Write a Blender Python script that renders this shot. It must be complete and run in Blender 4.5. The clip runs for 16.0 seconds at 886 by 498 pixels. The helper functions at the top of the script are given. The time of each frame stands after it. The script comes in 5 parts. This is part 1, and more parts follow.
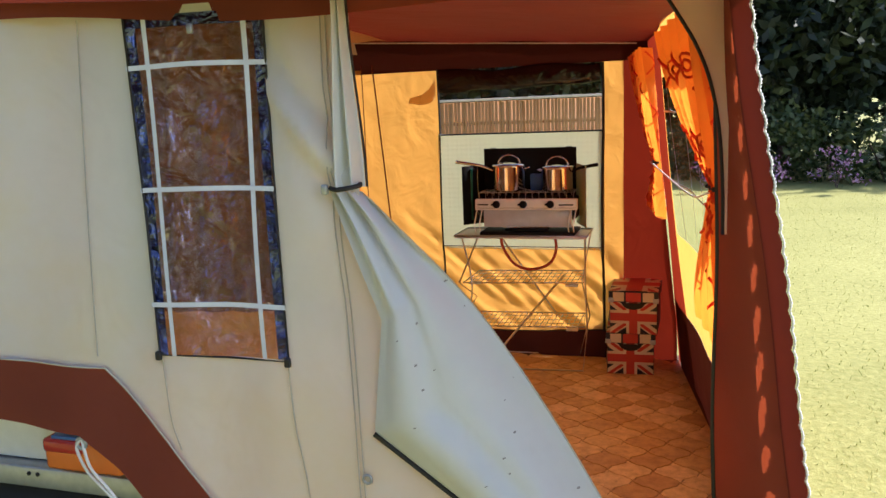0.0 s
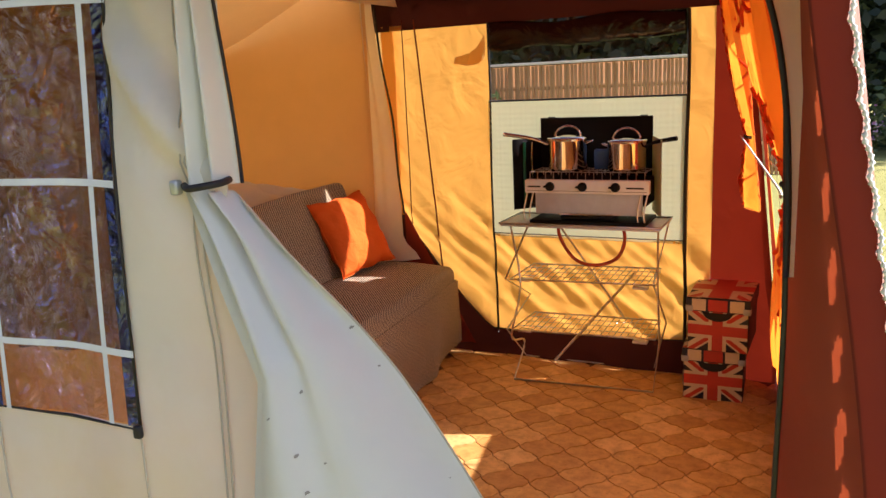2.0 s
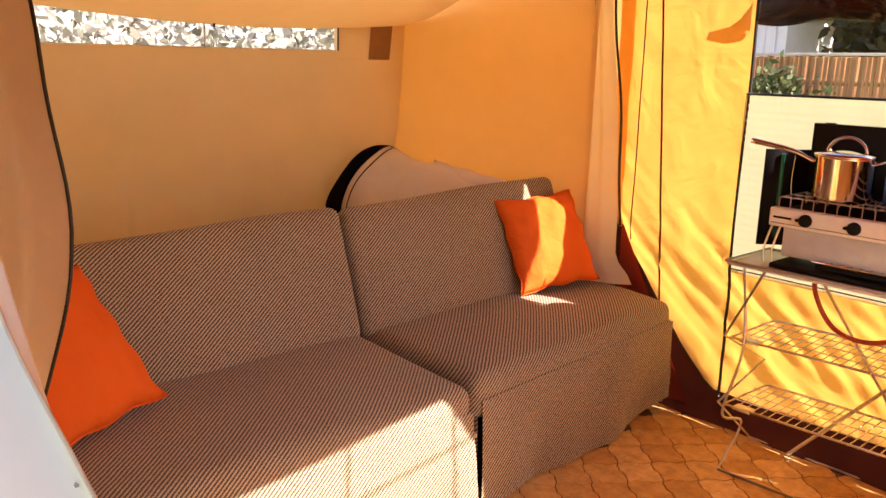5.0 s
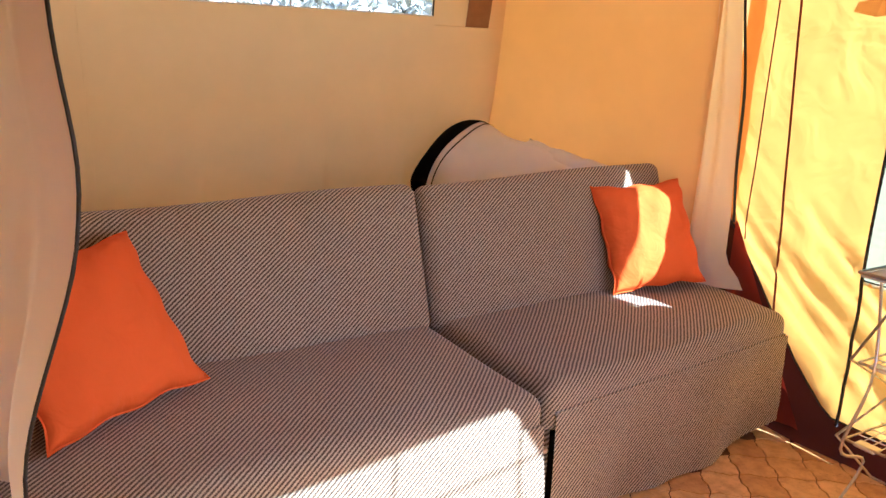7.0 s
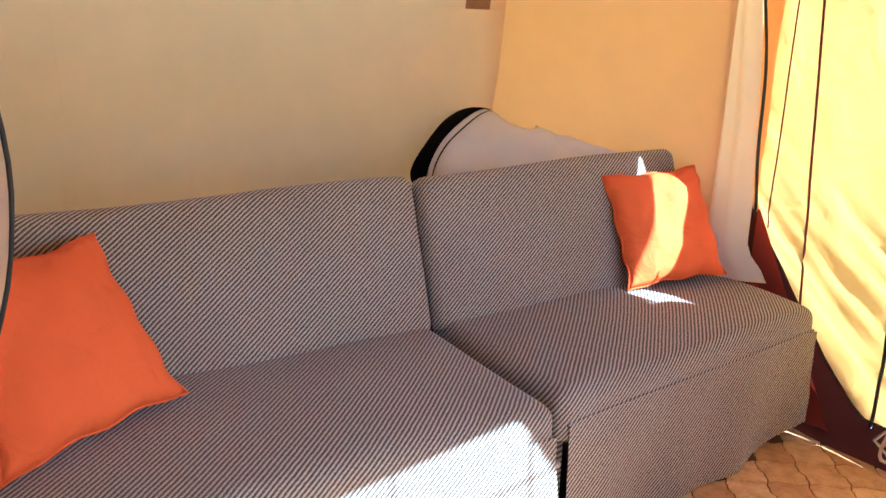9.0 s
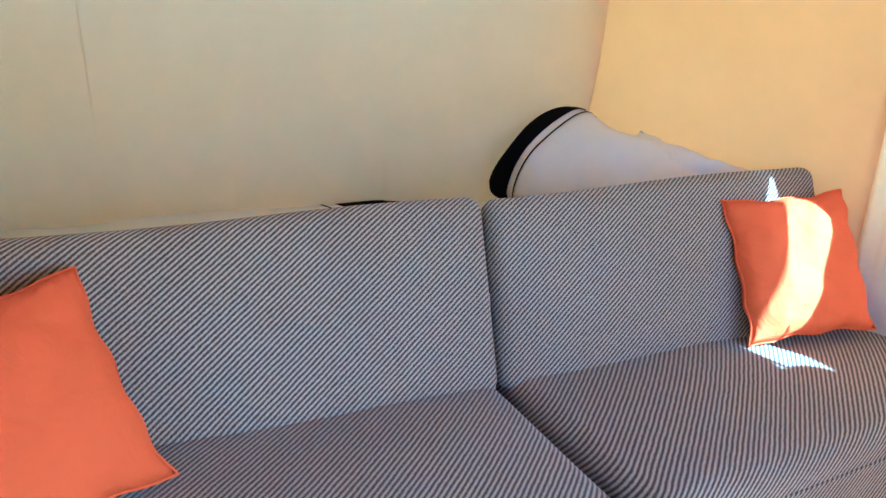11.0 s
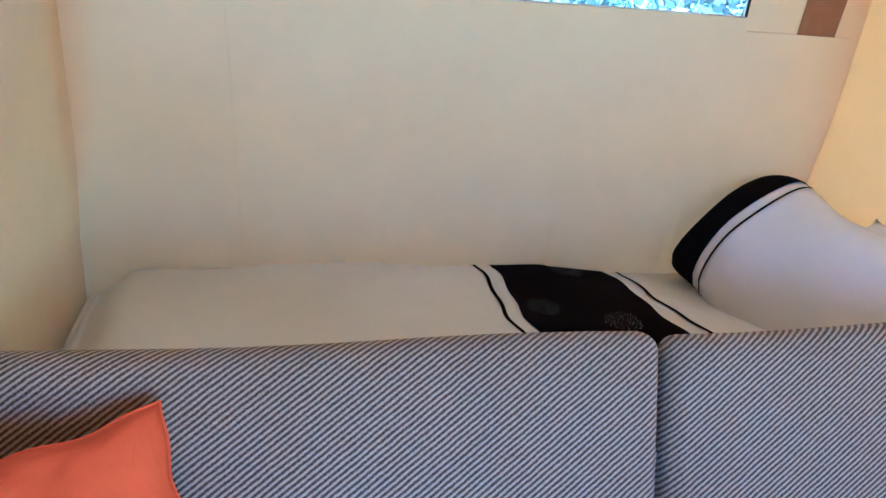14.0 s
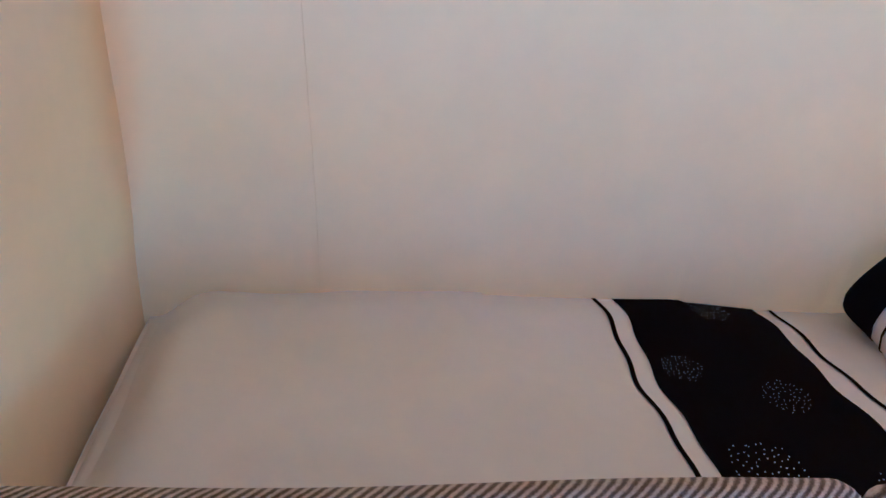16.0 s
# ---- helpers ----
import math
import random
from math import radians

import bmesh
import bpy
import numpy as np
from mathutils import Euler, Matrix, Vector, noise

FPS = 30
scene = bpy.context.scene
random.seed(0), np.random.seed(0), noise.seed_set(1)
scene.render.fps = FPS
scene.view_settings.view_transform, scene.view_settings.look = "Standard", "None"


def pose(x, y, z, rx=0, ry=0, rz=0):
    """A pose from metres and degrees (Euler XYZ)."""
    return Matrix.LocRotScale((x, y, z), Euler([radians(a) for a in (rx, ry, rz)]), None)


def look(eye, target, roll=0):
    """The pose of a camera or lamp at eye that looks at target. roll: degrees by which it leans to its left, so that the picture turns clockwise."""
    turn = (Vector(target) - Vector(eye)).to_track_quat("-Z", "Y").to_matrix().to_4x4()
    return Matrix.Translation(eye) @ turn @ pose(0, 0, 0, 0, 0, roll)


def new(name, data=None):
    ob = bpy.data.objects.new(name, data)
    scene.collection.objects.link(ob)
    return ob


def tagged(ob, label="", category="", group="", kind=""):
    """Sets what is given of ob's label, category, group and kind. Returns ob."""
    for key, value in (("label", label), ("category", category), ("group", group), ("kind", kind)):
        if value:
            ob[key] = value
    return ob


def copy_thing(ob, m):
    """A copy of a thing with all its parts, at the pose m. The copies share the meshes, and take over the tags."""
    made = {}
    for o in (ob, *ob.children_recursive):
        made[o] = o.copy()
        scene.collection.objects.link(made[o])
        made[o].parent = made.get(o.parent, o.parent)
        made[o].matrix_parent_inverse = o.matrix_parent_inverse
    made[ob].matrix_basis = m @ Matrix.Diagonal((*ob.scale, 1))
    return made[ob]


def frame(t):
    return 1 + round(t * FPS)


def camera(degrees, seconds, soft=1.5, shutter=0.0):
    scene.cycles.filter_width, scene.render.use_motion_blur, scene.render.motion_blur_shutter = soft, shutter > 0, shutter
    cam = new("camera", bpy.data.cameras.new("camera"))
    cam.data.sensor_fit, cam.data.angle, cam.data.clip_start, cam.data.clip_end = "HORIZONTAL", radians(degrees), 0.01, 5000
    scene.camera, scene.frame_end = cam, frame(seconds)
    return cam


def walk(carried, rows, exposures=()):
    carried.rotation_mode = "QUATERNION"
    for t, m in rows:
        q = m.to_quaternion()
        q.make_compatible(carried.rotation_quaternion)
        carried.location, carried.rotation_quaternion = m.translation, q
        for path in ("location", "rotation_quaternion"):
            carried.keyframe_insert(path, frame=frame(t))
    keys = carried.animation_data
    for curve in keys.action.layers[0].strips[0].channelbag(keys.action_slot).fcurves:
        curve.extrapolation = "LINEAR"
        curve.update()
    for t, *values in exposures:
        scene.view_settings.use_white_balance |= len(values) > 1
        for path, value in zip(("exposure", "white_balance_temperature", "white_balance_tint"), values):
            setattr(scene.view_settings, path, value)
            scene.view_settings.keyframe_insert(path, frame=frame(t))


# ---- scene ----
cam = camera(58.5, 16.0)
PATH = [
    (0, (1.317, -0.711, 1.347), (0.721, 1.166, 0.999), -2.3),
    (0.5, (1.414, -0.543, 1.337), (0.727, 1.292, 0.936), -1.8),
    (1, (1.485, -0.328, 1.327), (0.693, 1.459, 0.905), -1.8),
    (1.5, (1.454, -0.125, 1.322), (0.621, 1.645, 0.907), -2.4),
    (2, (1.433, 0.042, 1.321), (0.557, 1.79, 0.9), -2.8),
    (2.5, (1.46, 0.203, 1.308), (0.498, 1.907, 0.894), -1.8),
    (3, (1.512, 0.397, 1.313), (0.431, 2.025, 0.889), -0.6),
    (3.5, (1.515, 0.523, 1.303), (0.344, 2.086, 0.873), -0.6),
    (4, (1.47, 0.67, 1.299), (0.218, 2.166, 0.86), -0.6),
    (4.5, (1.416, 0.78, 1.323), (0.075, 2.188, 0.854), 0.3),
    (5, (1.418, 0.885, 1.297), (-0.061, 2.15, 0.836), 1.0),
    (7.5, (1.231, 1.121, 1.245), (-0.397, 2.158, 0.722), 2.6),
    (8, (1.207, 1.145, 1.228), (-0.417, 2.189, 0.705), 1.9),
    (10.5, (0.896, 1.371, 1.222), (-0.777, 2.294, 0.631), 2.0),
    (11, (0.785, 1.467, 1.234), (-0.944, 2.283, 0.648), 2.3),
    (11.5, (0.726, 1.592, 1.257), (-1.075, 2.251, 0.688), 2.2),
    (12, (0.663, 1.651, 1.343), (-1.144, 2.226, 0.709), 3.5),
    (12.5, (0.635, 1.676, 1.366), (-1.238, 1.984, 0.734), 1.6),
    (13, (0.572, 1.674, 1.408), (-1.288, 1.971, 0.736), 2.4),
    (13.5, (0.512, 1.641, 1.423), (-1.333, 2.004, 0.742), 3.5),
    (14, (0.406, 1.609, 1.433), (-1.419, 2.024, 0.729), 5.0),
    (14.5, (0.29, 1.628, 1.432), (-1.543, 1.995, 0.721), 5.1),
    (15, (0.184, 1.632, 1.489), (-1.635, 1.901, 0.702), 5.1),
    (15.5, (0.069, 1.647, 1.504), (-1.742, 1.836, 0.676), 4.7),
    (16, (-0.03, 1.63, 1.515), (-1.805, 1.818, 0.622), 4.6),
]
EXPO = [(0, 1.08, 5800, 19), (2, 1.22, 6200, 23), (3.5, 1.43, 6500, 27), (5, 1.92, 6800, 26), (7.5, 2.26, 4250, 7), (8.2, 2.33, 4150, 6), (10.5, 2.66, 3200, -11), (12.5, 2.84, 3020, -4), (14.5, 2.60, 3000, -3), (16, 2.56, 3020, 5)]
walk(cam, [(t, look(eye, target, roll)) for t, eye, target, roll in PATH],
     exposures=EXPO)

# ---- world and sun ----
SUN_WAY = Vector((-1.0, -0.42, -0.80)).normalized()
world = bpy.data.worlds.new("world")
scene.world = world
world.use_nodes = True
sky = world.node_tree.nodes.new("ShaderNodeTexSky")
sky.sky_type = "NISHITA"
sky.sun_disc = False
sky.sun_elevation = math.asin(-SUN_WAY.z)
sky.sun_rotation = math.atan2(-SUN_WAY.x, -SUN_WAY.y)
back = world.node_tree.nodes["Background"]
world.node_tree.links.new(sky.outputs[0], back.inputs[0])
back.inputs[1].default_value = 0.14
sun_data = bpy.data.lights.new("sun", "SUN")
sun_data.energy = 5.0
sun_data.angle = radians(0.6)
sun_data.color = (1.0, 0.93, 0.82)
sun = new("sun", sun_data)
sun.matrix_world = look((0, 0, 0), SUN_WAY)


# ---- materials ----
class Mat:
    """A small helper to write node materials."""

    def __init__(self, name):
        self.m = bpy.data.materials.new(name)
        self.m.use_nodes = True
        self.t = self.m.node_tree
        self.bsdf = self.t.nodes["Principled BSDF"]
        self.out = self.t.nodes["Material Output"]
        self.coord = self.t.nodes.new("ShaderNodeTexCoord")

    def node(self, kind, **values):
        n = self.t.nodes.new(kind)
        for key, value in values.items():
            n.inputs[key.replace("_", " ")].default_value = value
        return n

    def link(self, a, b):
        self.t.links.new(a, b)

    def noise(self, scale, detail=4, rough=0.6, out="Fac", vec=None):
        n = self.node("ShaderNodeTexNoise", Scale=scale, Detail=detail, Roughness=rough)
        self.link(vec or self.coord.outputs["Object"], n.inputs["Vector"])
        return n.outputs[out]

    def ramp(self, fac, stops):
        n = self.t.nodes.new("ShaderNodeValToRGB")
        el = n.color_ramp.elements
        while len(el) < len(stops):
            el.new(0.5)
        for e, (p, c) in zip(el, stops):
            e.position, e.color = p, (*c, 1)
        self.link(fac, n.inputs[0])
        return n.outputs[0]

    def mix(self, fac, a, b, mode="MIX"):
        n = self.t.nodes.new("ShaderNodeMix")
        n.data_type, n.blend_type = "RGBA", mode
        for socket, value in ((n.inputs[0], fac), (n.inputs[6], a), (n.inputs[7], b)):
            if isinstance(value, (int, float)):
                socket.default_value = value
            elif isinstance(value, tuple):
                socket.default_value = (*value, 1)
            else:
                self.link(value, socket)
        return n.outputs[2]

    def bump(self, height, strength=0.3, distance=0.002, normal=None):
        n = self.node("ShaderNodeBump", Strength=strength, Distance=distance)
        self.link(height, n.inputs["Height"])
        if normal:
            self.link(normal, n.inputs["Normal"])
        return n.outputs[0]


def plain(name, colour, rough=0.6, metal=0.0, vary=0.15, scale=30.0, bump=0.1, specular=0.5):
    k = Mat(name)
    big = k.noise(scale * 0.12, 3)
    fine = k.noise(scale, 6)
    dark = tuple(c * (1 - vary) for c in colour)
    lite = tuple(min(1, c * (1 + vary)) for c in colour)
    col = k.mix(0.5, k.ramp(big, [(0.3, dark), (0.7, lite)]), k.ramp(fine, [(0.3, dark), (0.7, lite)]))
    k.link(col, k.bsdf.inputs["Base Color"])
    k.bsdf.inputs["Roughness"].default_value = rough
    k.bsdf.inputs["Metallic"].default_value = metal
    k.bsdf.inputs["Specular IOR Level"].default_value = specular
    if bump:
        k.link(k.bump(fine, bump, 0.002), k.bsdf.inputs["Normal"])
    return k.m


def canvas(name, colour, through_colour, share=0.4, weave=700.0, wrinkle=0.35, stain=None, wscale=5.0, gloss=0.25):
    """Tent cloth: a diffuse weave that lets some light through, with folds and stains."""
    k = Mat(name)
    big = k.noise(2.2, 4, 0.65)
    mid = k.noise(14.0, 5)
    dark = tuple(c * 0.86 for c in colour)
    col = k.mix(0.6, colour, k.ramp(big, [(0.32, dark), (0.68, colour)]))
    if stain:
        col = k.mix(k.ramp(k.noise(1.7, 5, 0.7), [(0.48, (0, 0, 0)), (0.72, (0.75, 0.75, 0.75))]), col, stain)
    col = k.mix(0.12, col, k.ramp(mid, [(0.35, dark), (0.7, colour)]), "MULTIPLY")
    weft = k.node("ShaderNodeTexNoise", Scale=weave, Detail=2)
    k.link(k.coord.outputs["Object"], weft.inputs["Vector"])
    fold = k.node("ShaderNodeTexNoise", Scale=wscale, Detail=3, Roughness=0.45, Distortion=0.6)
    k.link(k.coord.outputs["Object"], fold.inputs["Vector"])
    n1 = k.bump(fold.outputs["Fac"], wrinkle, 0.03)
    n2 = k.bump(weft.outputs["Fac"], 0.12, 0.001, n1)
    k.link(col, k.bsdf.inputs["Base Color"])
    k.link(n2, k.bsdf.inputs["Normal"])
    k.bsdf.inputs["Roughness"].default_value = 0.8
    k.bsdf.inputs["Specular IOR Level"].default_value = gloss
    tr = k.t.nodes.new("ShaderNodeBsdfTranslucent")
    tint = k.mix(0.35, through_colour, k.ramp(big, [(0.3, tuple(c * 0.8 for c in through_colour)), (0.7, through_colour)]))
    k.link(tint, tr.inputs[0])
    k.link(n2, tr.inputs[1])
    mx = k.t.nodes.new("ShaderNodeMixShader")
    mx.inputs[0].default_value = share
    k.link(k.bsdf.outputs[0], mx.inputs[1])
    k.link(tr.outputs[0], mx.inputs[2])
    k.link(mx.outputs[0], k.out.inputs[0])
    return k.m


def film_pane(name, tint, gloss=0.12, crinkle=0.5, scale=9.0, rough=0.06, deep=0.04, sheen=(1, 1, 1)):
    """Clear plastic sheet: see-through with crinkled gloss."""
    k = Mat(name)
    tr = k.t.nodes.new("ShaderNodeBsdfTransparent")
    tr.inputs[0].default_value = (*tint, 1)
    gl = k.t.nodes.new("ShaderNodeBsdfGlossy")
    gl.inputs["Roughness"].default_value = rough
    gl.inputs["Color"].default_value = (*sheen, 1)
    n = k.node("ShaderNodeTexNoise", Scale=scale, Detail=4, Roughness=0.5, Distortion=1.5)
    k.link(k.coord.outputs["Object"], n.inputs["Vector"])
    k.link(k.bump(n.outputs["Fac"], crinkle, deep), gl.inputs["Normal"])
    mx = k.t.nodes.new("ShaderNodeMixShader")
    mx.inputs[0].default_value = gloss
    k.link(tr.outputs[0], mx.inputs[1])
    k.link(gl.outputs[0], mx.inputs[2])
    k.link(mx.outputs[0], k.out.inputs[0])
    return k.m


def twill(name):
    """Brown and beige diagonal twill upholstery."""
    k = Mat(name)
    sep = k.t.nodes.new("ShaderNodeSeparateXYZ")
    k.link(k.coord.outputs["Object"], sep.inputs[0])

    def maths(op, a, b):
        n = k.t.nodes.new("ShaderNodeMath")
        n.operation = op
        for s, v in zip(n.inputs, (a, b)):
            if isinstance(v, (int, float)):
                s.default_value = v
            else:
                k.link(v, s)
        return n.outputs[0]

    along = maths("ADD", maths("SUBTRACT", sep.outputs[1], sep.outputs[2]), sep.outputs[0])
    wob = maths("MULTIPLY", k.noise(25, 3), 0.006)
    along = maths("ADD", along, wob)
    band = maths("SINE", maths("MULTIPLY", along, 2 * math.pi / 0.0145), 0.0)
    fibre = k.noise(330, 4, 0.75)
    mask = maths("ADD", maths("MULTIPLY", band, 0.25), maths("ADD", maths("MULTIPLY", fibre, 0.95), 0.025))
    col = k.ramp(mask, [(0.22, (0.050, 0.035, 0.023)), (0.44, (0.16, 0.120, 0.080)), (0.62, (0.41, 0.335, 0.222)), (0.88, (0.58, 0.49, 0.345))])
    big = k.noise(3.0, 4)
    col = k.mix(0.3, col, k.ramp(big, [(0.3, (0.7, 0.68, 0.66)), (0.7, (1, 1, 1))]), "MULTIPLY")
    k.link(col, k.bsdf.inputs["Base Color"])
    k.bsdf.inputs["Roughness"].default_value = 0.9
    k.bsdf.inputs["Specular IOR Level"].default_value = 0.15
    k.bsdf.inputs["Sheen Weight"].default_value = 0.15
    k.bsdf.inputs["Sheen Roughness"].default_value = 0.5
    k.link(k.bump(mask, 0.5, 0.0012), k.bsdf.inputs["Normal"])
    return k.m


def tile_material():
    k = Mat("terracotta_vinyl")
    info = k.t.nodes.new("ShaderNodeObjectInfo")
    geo = k.t.nodes.new("ShaderNodeNewGeometry")
    base = k.ramp(info.outputs["Random"], [(0.0, (0.56, 0.29, 0.085)), (0.35, (0.66, 0.37, 0.115)), (0.7, (0.76, 0.46, 0.16)), (1.0, (0.84, 0.54, 0.22))])
    mott = k.node("ShaderNodeTexNoise", Scale=22.0, Detail=5, Roughness=0.65)
    k.link(geo.outputs["Position"], mott.inputs["Vector"])
    spots = k.node("ShaderNodeTexNoise", Scale=70.0, Detail=3, Roughness=0.6)
    k.link(geo.outputs["Position"], spots.inputs["Vector"])
    col = k.mix(0.75, base, k.ramp(mott.outputs["Fac"], [(0.30, (0.56, 0.46, 0.38)), (0.60, (1, 1, 1))]), "MULTIPLY")
    col = k.mix(k.ramp(spots.outputs["Fac"], [(0.60, (0, 0, 0)), (0.72, (0.45, 0.45, 0.45))]), col, (0.22, 0.09, 0.03))
    k.link(col, k.bsdf.inputs["Base Color"])
    k.bsdf.inputs["Roughness"].default_value = 0.42
    k.bsdf.inputs["Specular IOR Level"].default_value = 0.4
    k.link(k.bump(mott.outputs["Fac"], 0.25, 0.003), k.bsdf.inputs["Normal"])
    return k.m


def leaf_material(name, dark, lite, share=0.3):
    k = Mat(name)
    geo = k.t.nodes.new("ShaderNodeNewGeometry")
    col = k.ramp(geo.outputs["Random Per Island"], [(0.0, dark), (1.0, lite)])
    k.link(col, k.bsdf.inputs["Base Color"])
    k.bsdf.inputs["Roughness"].default_value = 0.55
    tr = k.t.nodes.new("ShaderNodeBsdfTranslucent")
    k.link(col, tr.inputs[0])
    mx = k.t.nodes.new("ShaderNodeMixShader")
    mx.inputs[0].default_value = share
    k.link(k.bsdf.outputs[0], mx.inputs[1])
    k.link(tr.outputs[0], mx.inputs[2])
    k.link(mx.outputs[0], k.out.inputs[0])
    return k.m


def lawn_material():
    k = Mat("lawn_grass")
    big = k.noise(0.5, 5, 0.6)
    fine = k.noise(26, 5, 0.7)
    col = k.mix(0.5, k.ramp(big, [(0.3, (0.22, 0.23, 0.04)), (0.7, (0.40, 0.38, 0.11))]),
                k.ramp(fine, [(0.3, (0.15, 0.165, 0.025)), (0.7, (0.46, 0.43, 0.15))]))
    k.link(col, k.bsdf.inputs["Base Color"])
    k.bsdf.inputs["Roughness"].default_value = 0.9
    k.link(k.bump(fine, 0.6, 0.018), k.bsdf.inputs["Normal"])
    return k.m


CREAM = canvas("cream_canvas", (0.82, 0.80, 0.71), (0.85, 0.70, 0.42), 0.26, stain=(0.76, 0.70, 0.46), wrinkle=0.5, wscale=3.5)
FLAP = canvas("cream_flap_canvas", (0.73, 0.735, 0.69), (0.80, 0.68, 0.52), 0.06, wrinkle=0.45, wscale=4.0, gloss=0.4, stain=(0.60, 0.57, 0.52))
BROWN = canvas("brown_canvas", (0.22, 0.055, 0.03), (0.55, 0.10, 0.03), 0.22, wrinkle=0.3)
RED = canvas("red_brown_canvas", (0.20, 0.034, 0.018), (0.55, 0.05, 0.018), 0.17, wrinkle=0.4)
ROOF_AND_FOLD_SHADE = canvas("dark_red_roof_and_fold_shade", (0.14, 0.022, 0.013), (0.50, 0.05, 0.02), 0.06, wrinkle=0.4)
OUTER_GOLD = canvas("outer_gold_canvas", (0.80, 0.54, 0.20), (0.95, 0.60, 0.19), 0.36)
OUTER_WEST = canvas("outer_west_canvas", (0.76, 0.66, 0.50), (0.96, 0.78, 0.52), 0.37)
EDGE = canvas("dusty_pink_canvas", (0.36, 0.20, 0.15), (0.5, 0.2, 0.12), 0.12, wrinkle=0.6, wscale=9.0)
MUD = canvas("dark_mud_canvas", (0.055, 0.014, 0.010), (0.2, 0.03, 0.015), 0.05, wrinkle=0.4)
GOLD = canvas("golden_canvas", (0.82, 0.41, 0.085), (0.96, 0.47, 0.09), 0.47, wrinkle=0.55, wscale=6.0)
INNER = canvas("inner_tent_cotton", (0.79, 0.585, 0.32), (0.94, 0.59, 0.23), 0.38, wrinkle=0.25, wscale=3.0)
PALE = canvas("pale_cotton", (0.86, 0.80, 0.71), (0.94, 0.83, 0.68), 0.55, wrinkle=0.3)
ROOF = canvas("outer_roof_canvas", (0.75, 0.68, 0.55), (0.97, 0.84, 0.60), 0.48, wrinkle=0.2)
ORANGE = canvas("orange_print_cotton", (0.88, 0.27, 0.025), (1.0, 0.34, 0.03), 0.50, wrinkle=0.5, wscale=12)
# orange curtain as it darkens behind the film: shade mixed into the base colour
SHADED_CURTAIN = plain("shaded_orange_cotton", (0.27, 0.12, 0.020), 0.9, vary=0.3)
ORANGE_INK = canvas("print_ink", (0.74, 0.11, 0.012), (0.95, 0.14, 0.012), 0.48, wrinkle=0.2)
CUSHION = canvas("orange_cushion_cotton", (0.80, 0.155, 0.022), (0.8, 0.2, 0.03), 0.05, wrinkle=0.45, wscale=14, gloss=0.1)
SHEET = canvas("white_bedding", (0.80, 0.75, 0.71), (0.8, 0.7, 0.6), 0.08, wrinkle=0.35, wscale=4.5, gloss=0.1)
BLACK_CLOTH = plain("black_bedding", (0.003, 0.003, 0.0035), 0.9, bump=0.2, specular=0.04)
SEQUIN = plain("sequin_silver", (0.75, 0.75, 0.72), 0.3, 0.8, bump=0)
SOFA = twill("brown_twill")
TILE = tile_material()
GROUT = plain("floor_joint", (0.13, 0.055, 0.020), 0.7)
DARK_PIPING = plain("dark_piping", (0.015, 0.012, 0.012), 0.6)
ZIP = plain("zip_black", (0.012, 0.012, 0.012), 0.45)
WHITE_PIPING = plain("white_lacing", (0.80, 0.78, 0.74), 0.6)
TAPE = plain("white_window_tape", (0.70, 0.72, 0.76), 0.6, vary=0.1)
DIRT = plain("grey_dirt", (0.30, 0.28, 0.25), 0.9)
STITCH = plain("stitching", (0.50, 0.46, 0.36), 0.8)
# bluish gloss colour stands in for reflected sky; the plastic itself is clear
WINDOW_FILM = film_pane("crinkled_window_film", (0.92, 0.84, 0.68), 0.30, 1.0, 15.0, 0.02, 0.55, (0.78, 0.78, 1.0))
CLEAR_FILM = film_pane("clear_window_film", (0.95, 0.95, 0.93), 0.04, 0.3, 6.0, 0.1)
BLUE_FILM = film_pane("blue_film_border", (0.09, 0.12, 0.27), 0.20, 0.6, 14.0, 0.12, 0.2, (0.45, 0.55, 1.0))
SMOKE_FILM = film_pane("folded_film", (0.12, 0.12, 0.125), 0.07, 0.35, 7.0, 0.12, 0.05)
QUILT = canvas("pale_green_splash_cloth", (0.74, 0.77, 0.54), (0.76, 0.78, 0.50), 0.34, wrinkle=0.15)
STEEL = plain("polished_steel", (0.72, 0.66, 0.58), 0.09, 1.0, 0.05, 10, 0.02)
WIRE = plain("plated_wire", (0.72, 0.68, 0.60), 0.35, 0.85, 0.1)
ENAMEL = plain("cream_enamel", (0.88, 0.88, 0.86), 0.35, 0.0, 0.06)
GREY_ENAMEL = plain("grey_steel_panel", (0.62, 0.66, 0.72), 0.3, 0.2, 0.1)
BLACK_METAL = plain("black_steel", (0.006, 0.006, 0.007), 0.6, 0.0, 0.2, specular=0.2)
TRAY_BROWN = plain("brown_tray", (0.13, 0.085, 0.06), 0.3, 0.3)
TRAY_STEEL = plain("dull_steel_tray", (0.64, 0.63, 0.60), 0.35, 0.15)
HOSE = plain("red_gas_hose", (0.45, 0.05, 0.015), 0.4)
BLUE = plain("blue_plastic", (0.05, 0.14, 0.42), 0.4)
GREEN = plain("green_plastic", (0.02, 0.22, 0.14), 0.4)
FLAG_NAVY = plain("box_navy", (0.012, 0.014, 0.03), 0.5)
FLAG_CREAM = plain("box_cream", (0.66, 0.54, 0.34), 0.55, vary=0.1)
FLAG_RED = plain("box_red", (0.50, 0.045, 0.025), 0.5, vary=0.1)
TRAILER_WHITE = plain("white_trailer_paint", (0.78, 0.80, 0.82), 0.3, vary=0.06)
GALV = plain("galvanised_steel", (0.45, 0.47, 0.48), 0.4, 0.7, 0.2)
LENS_ORANGE = plain("orange_lamp_lens", (0.80, 0.20, 0.03), 0.15, vary=0.08)
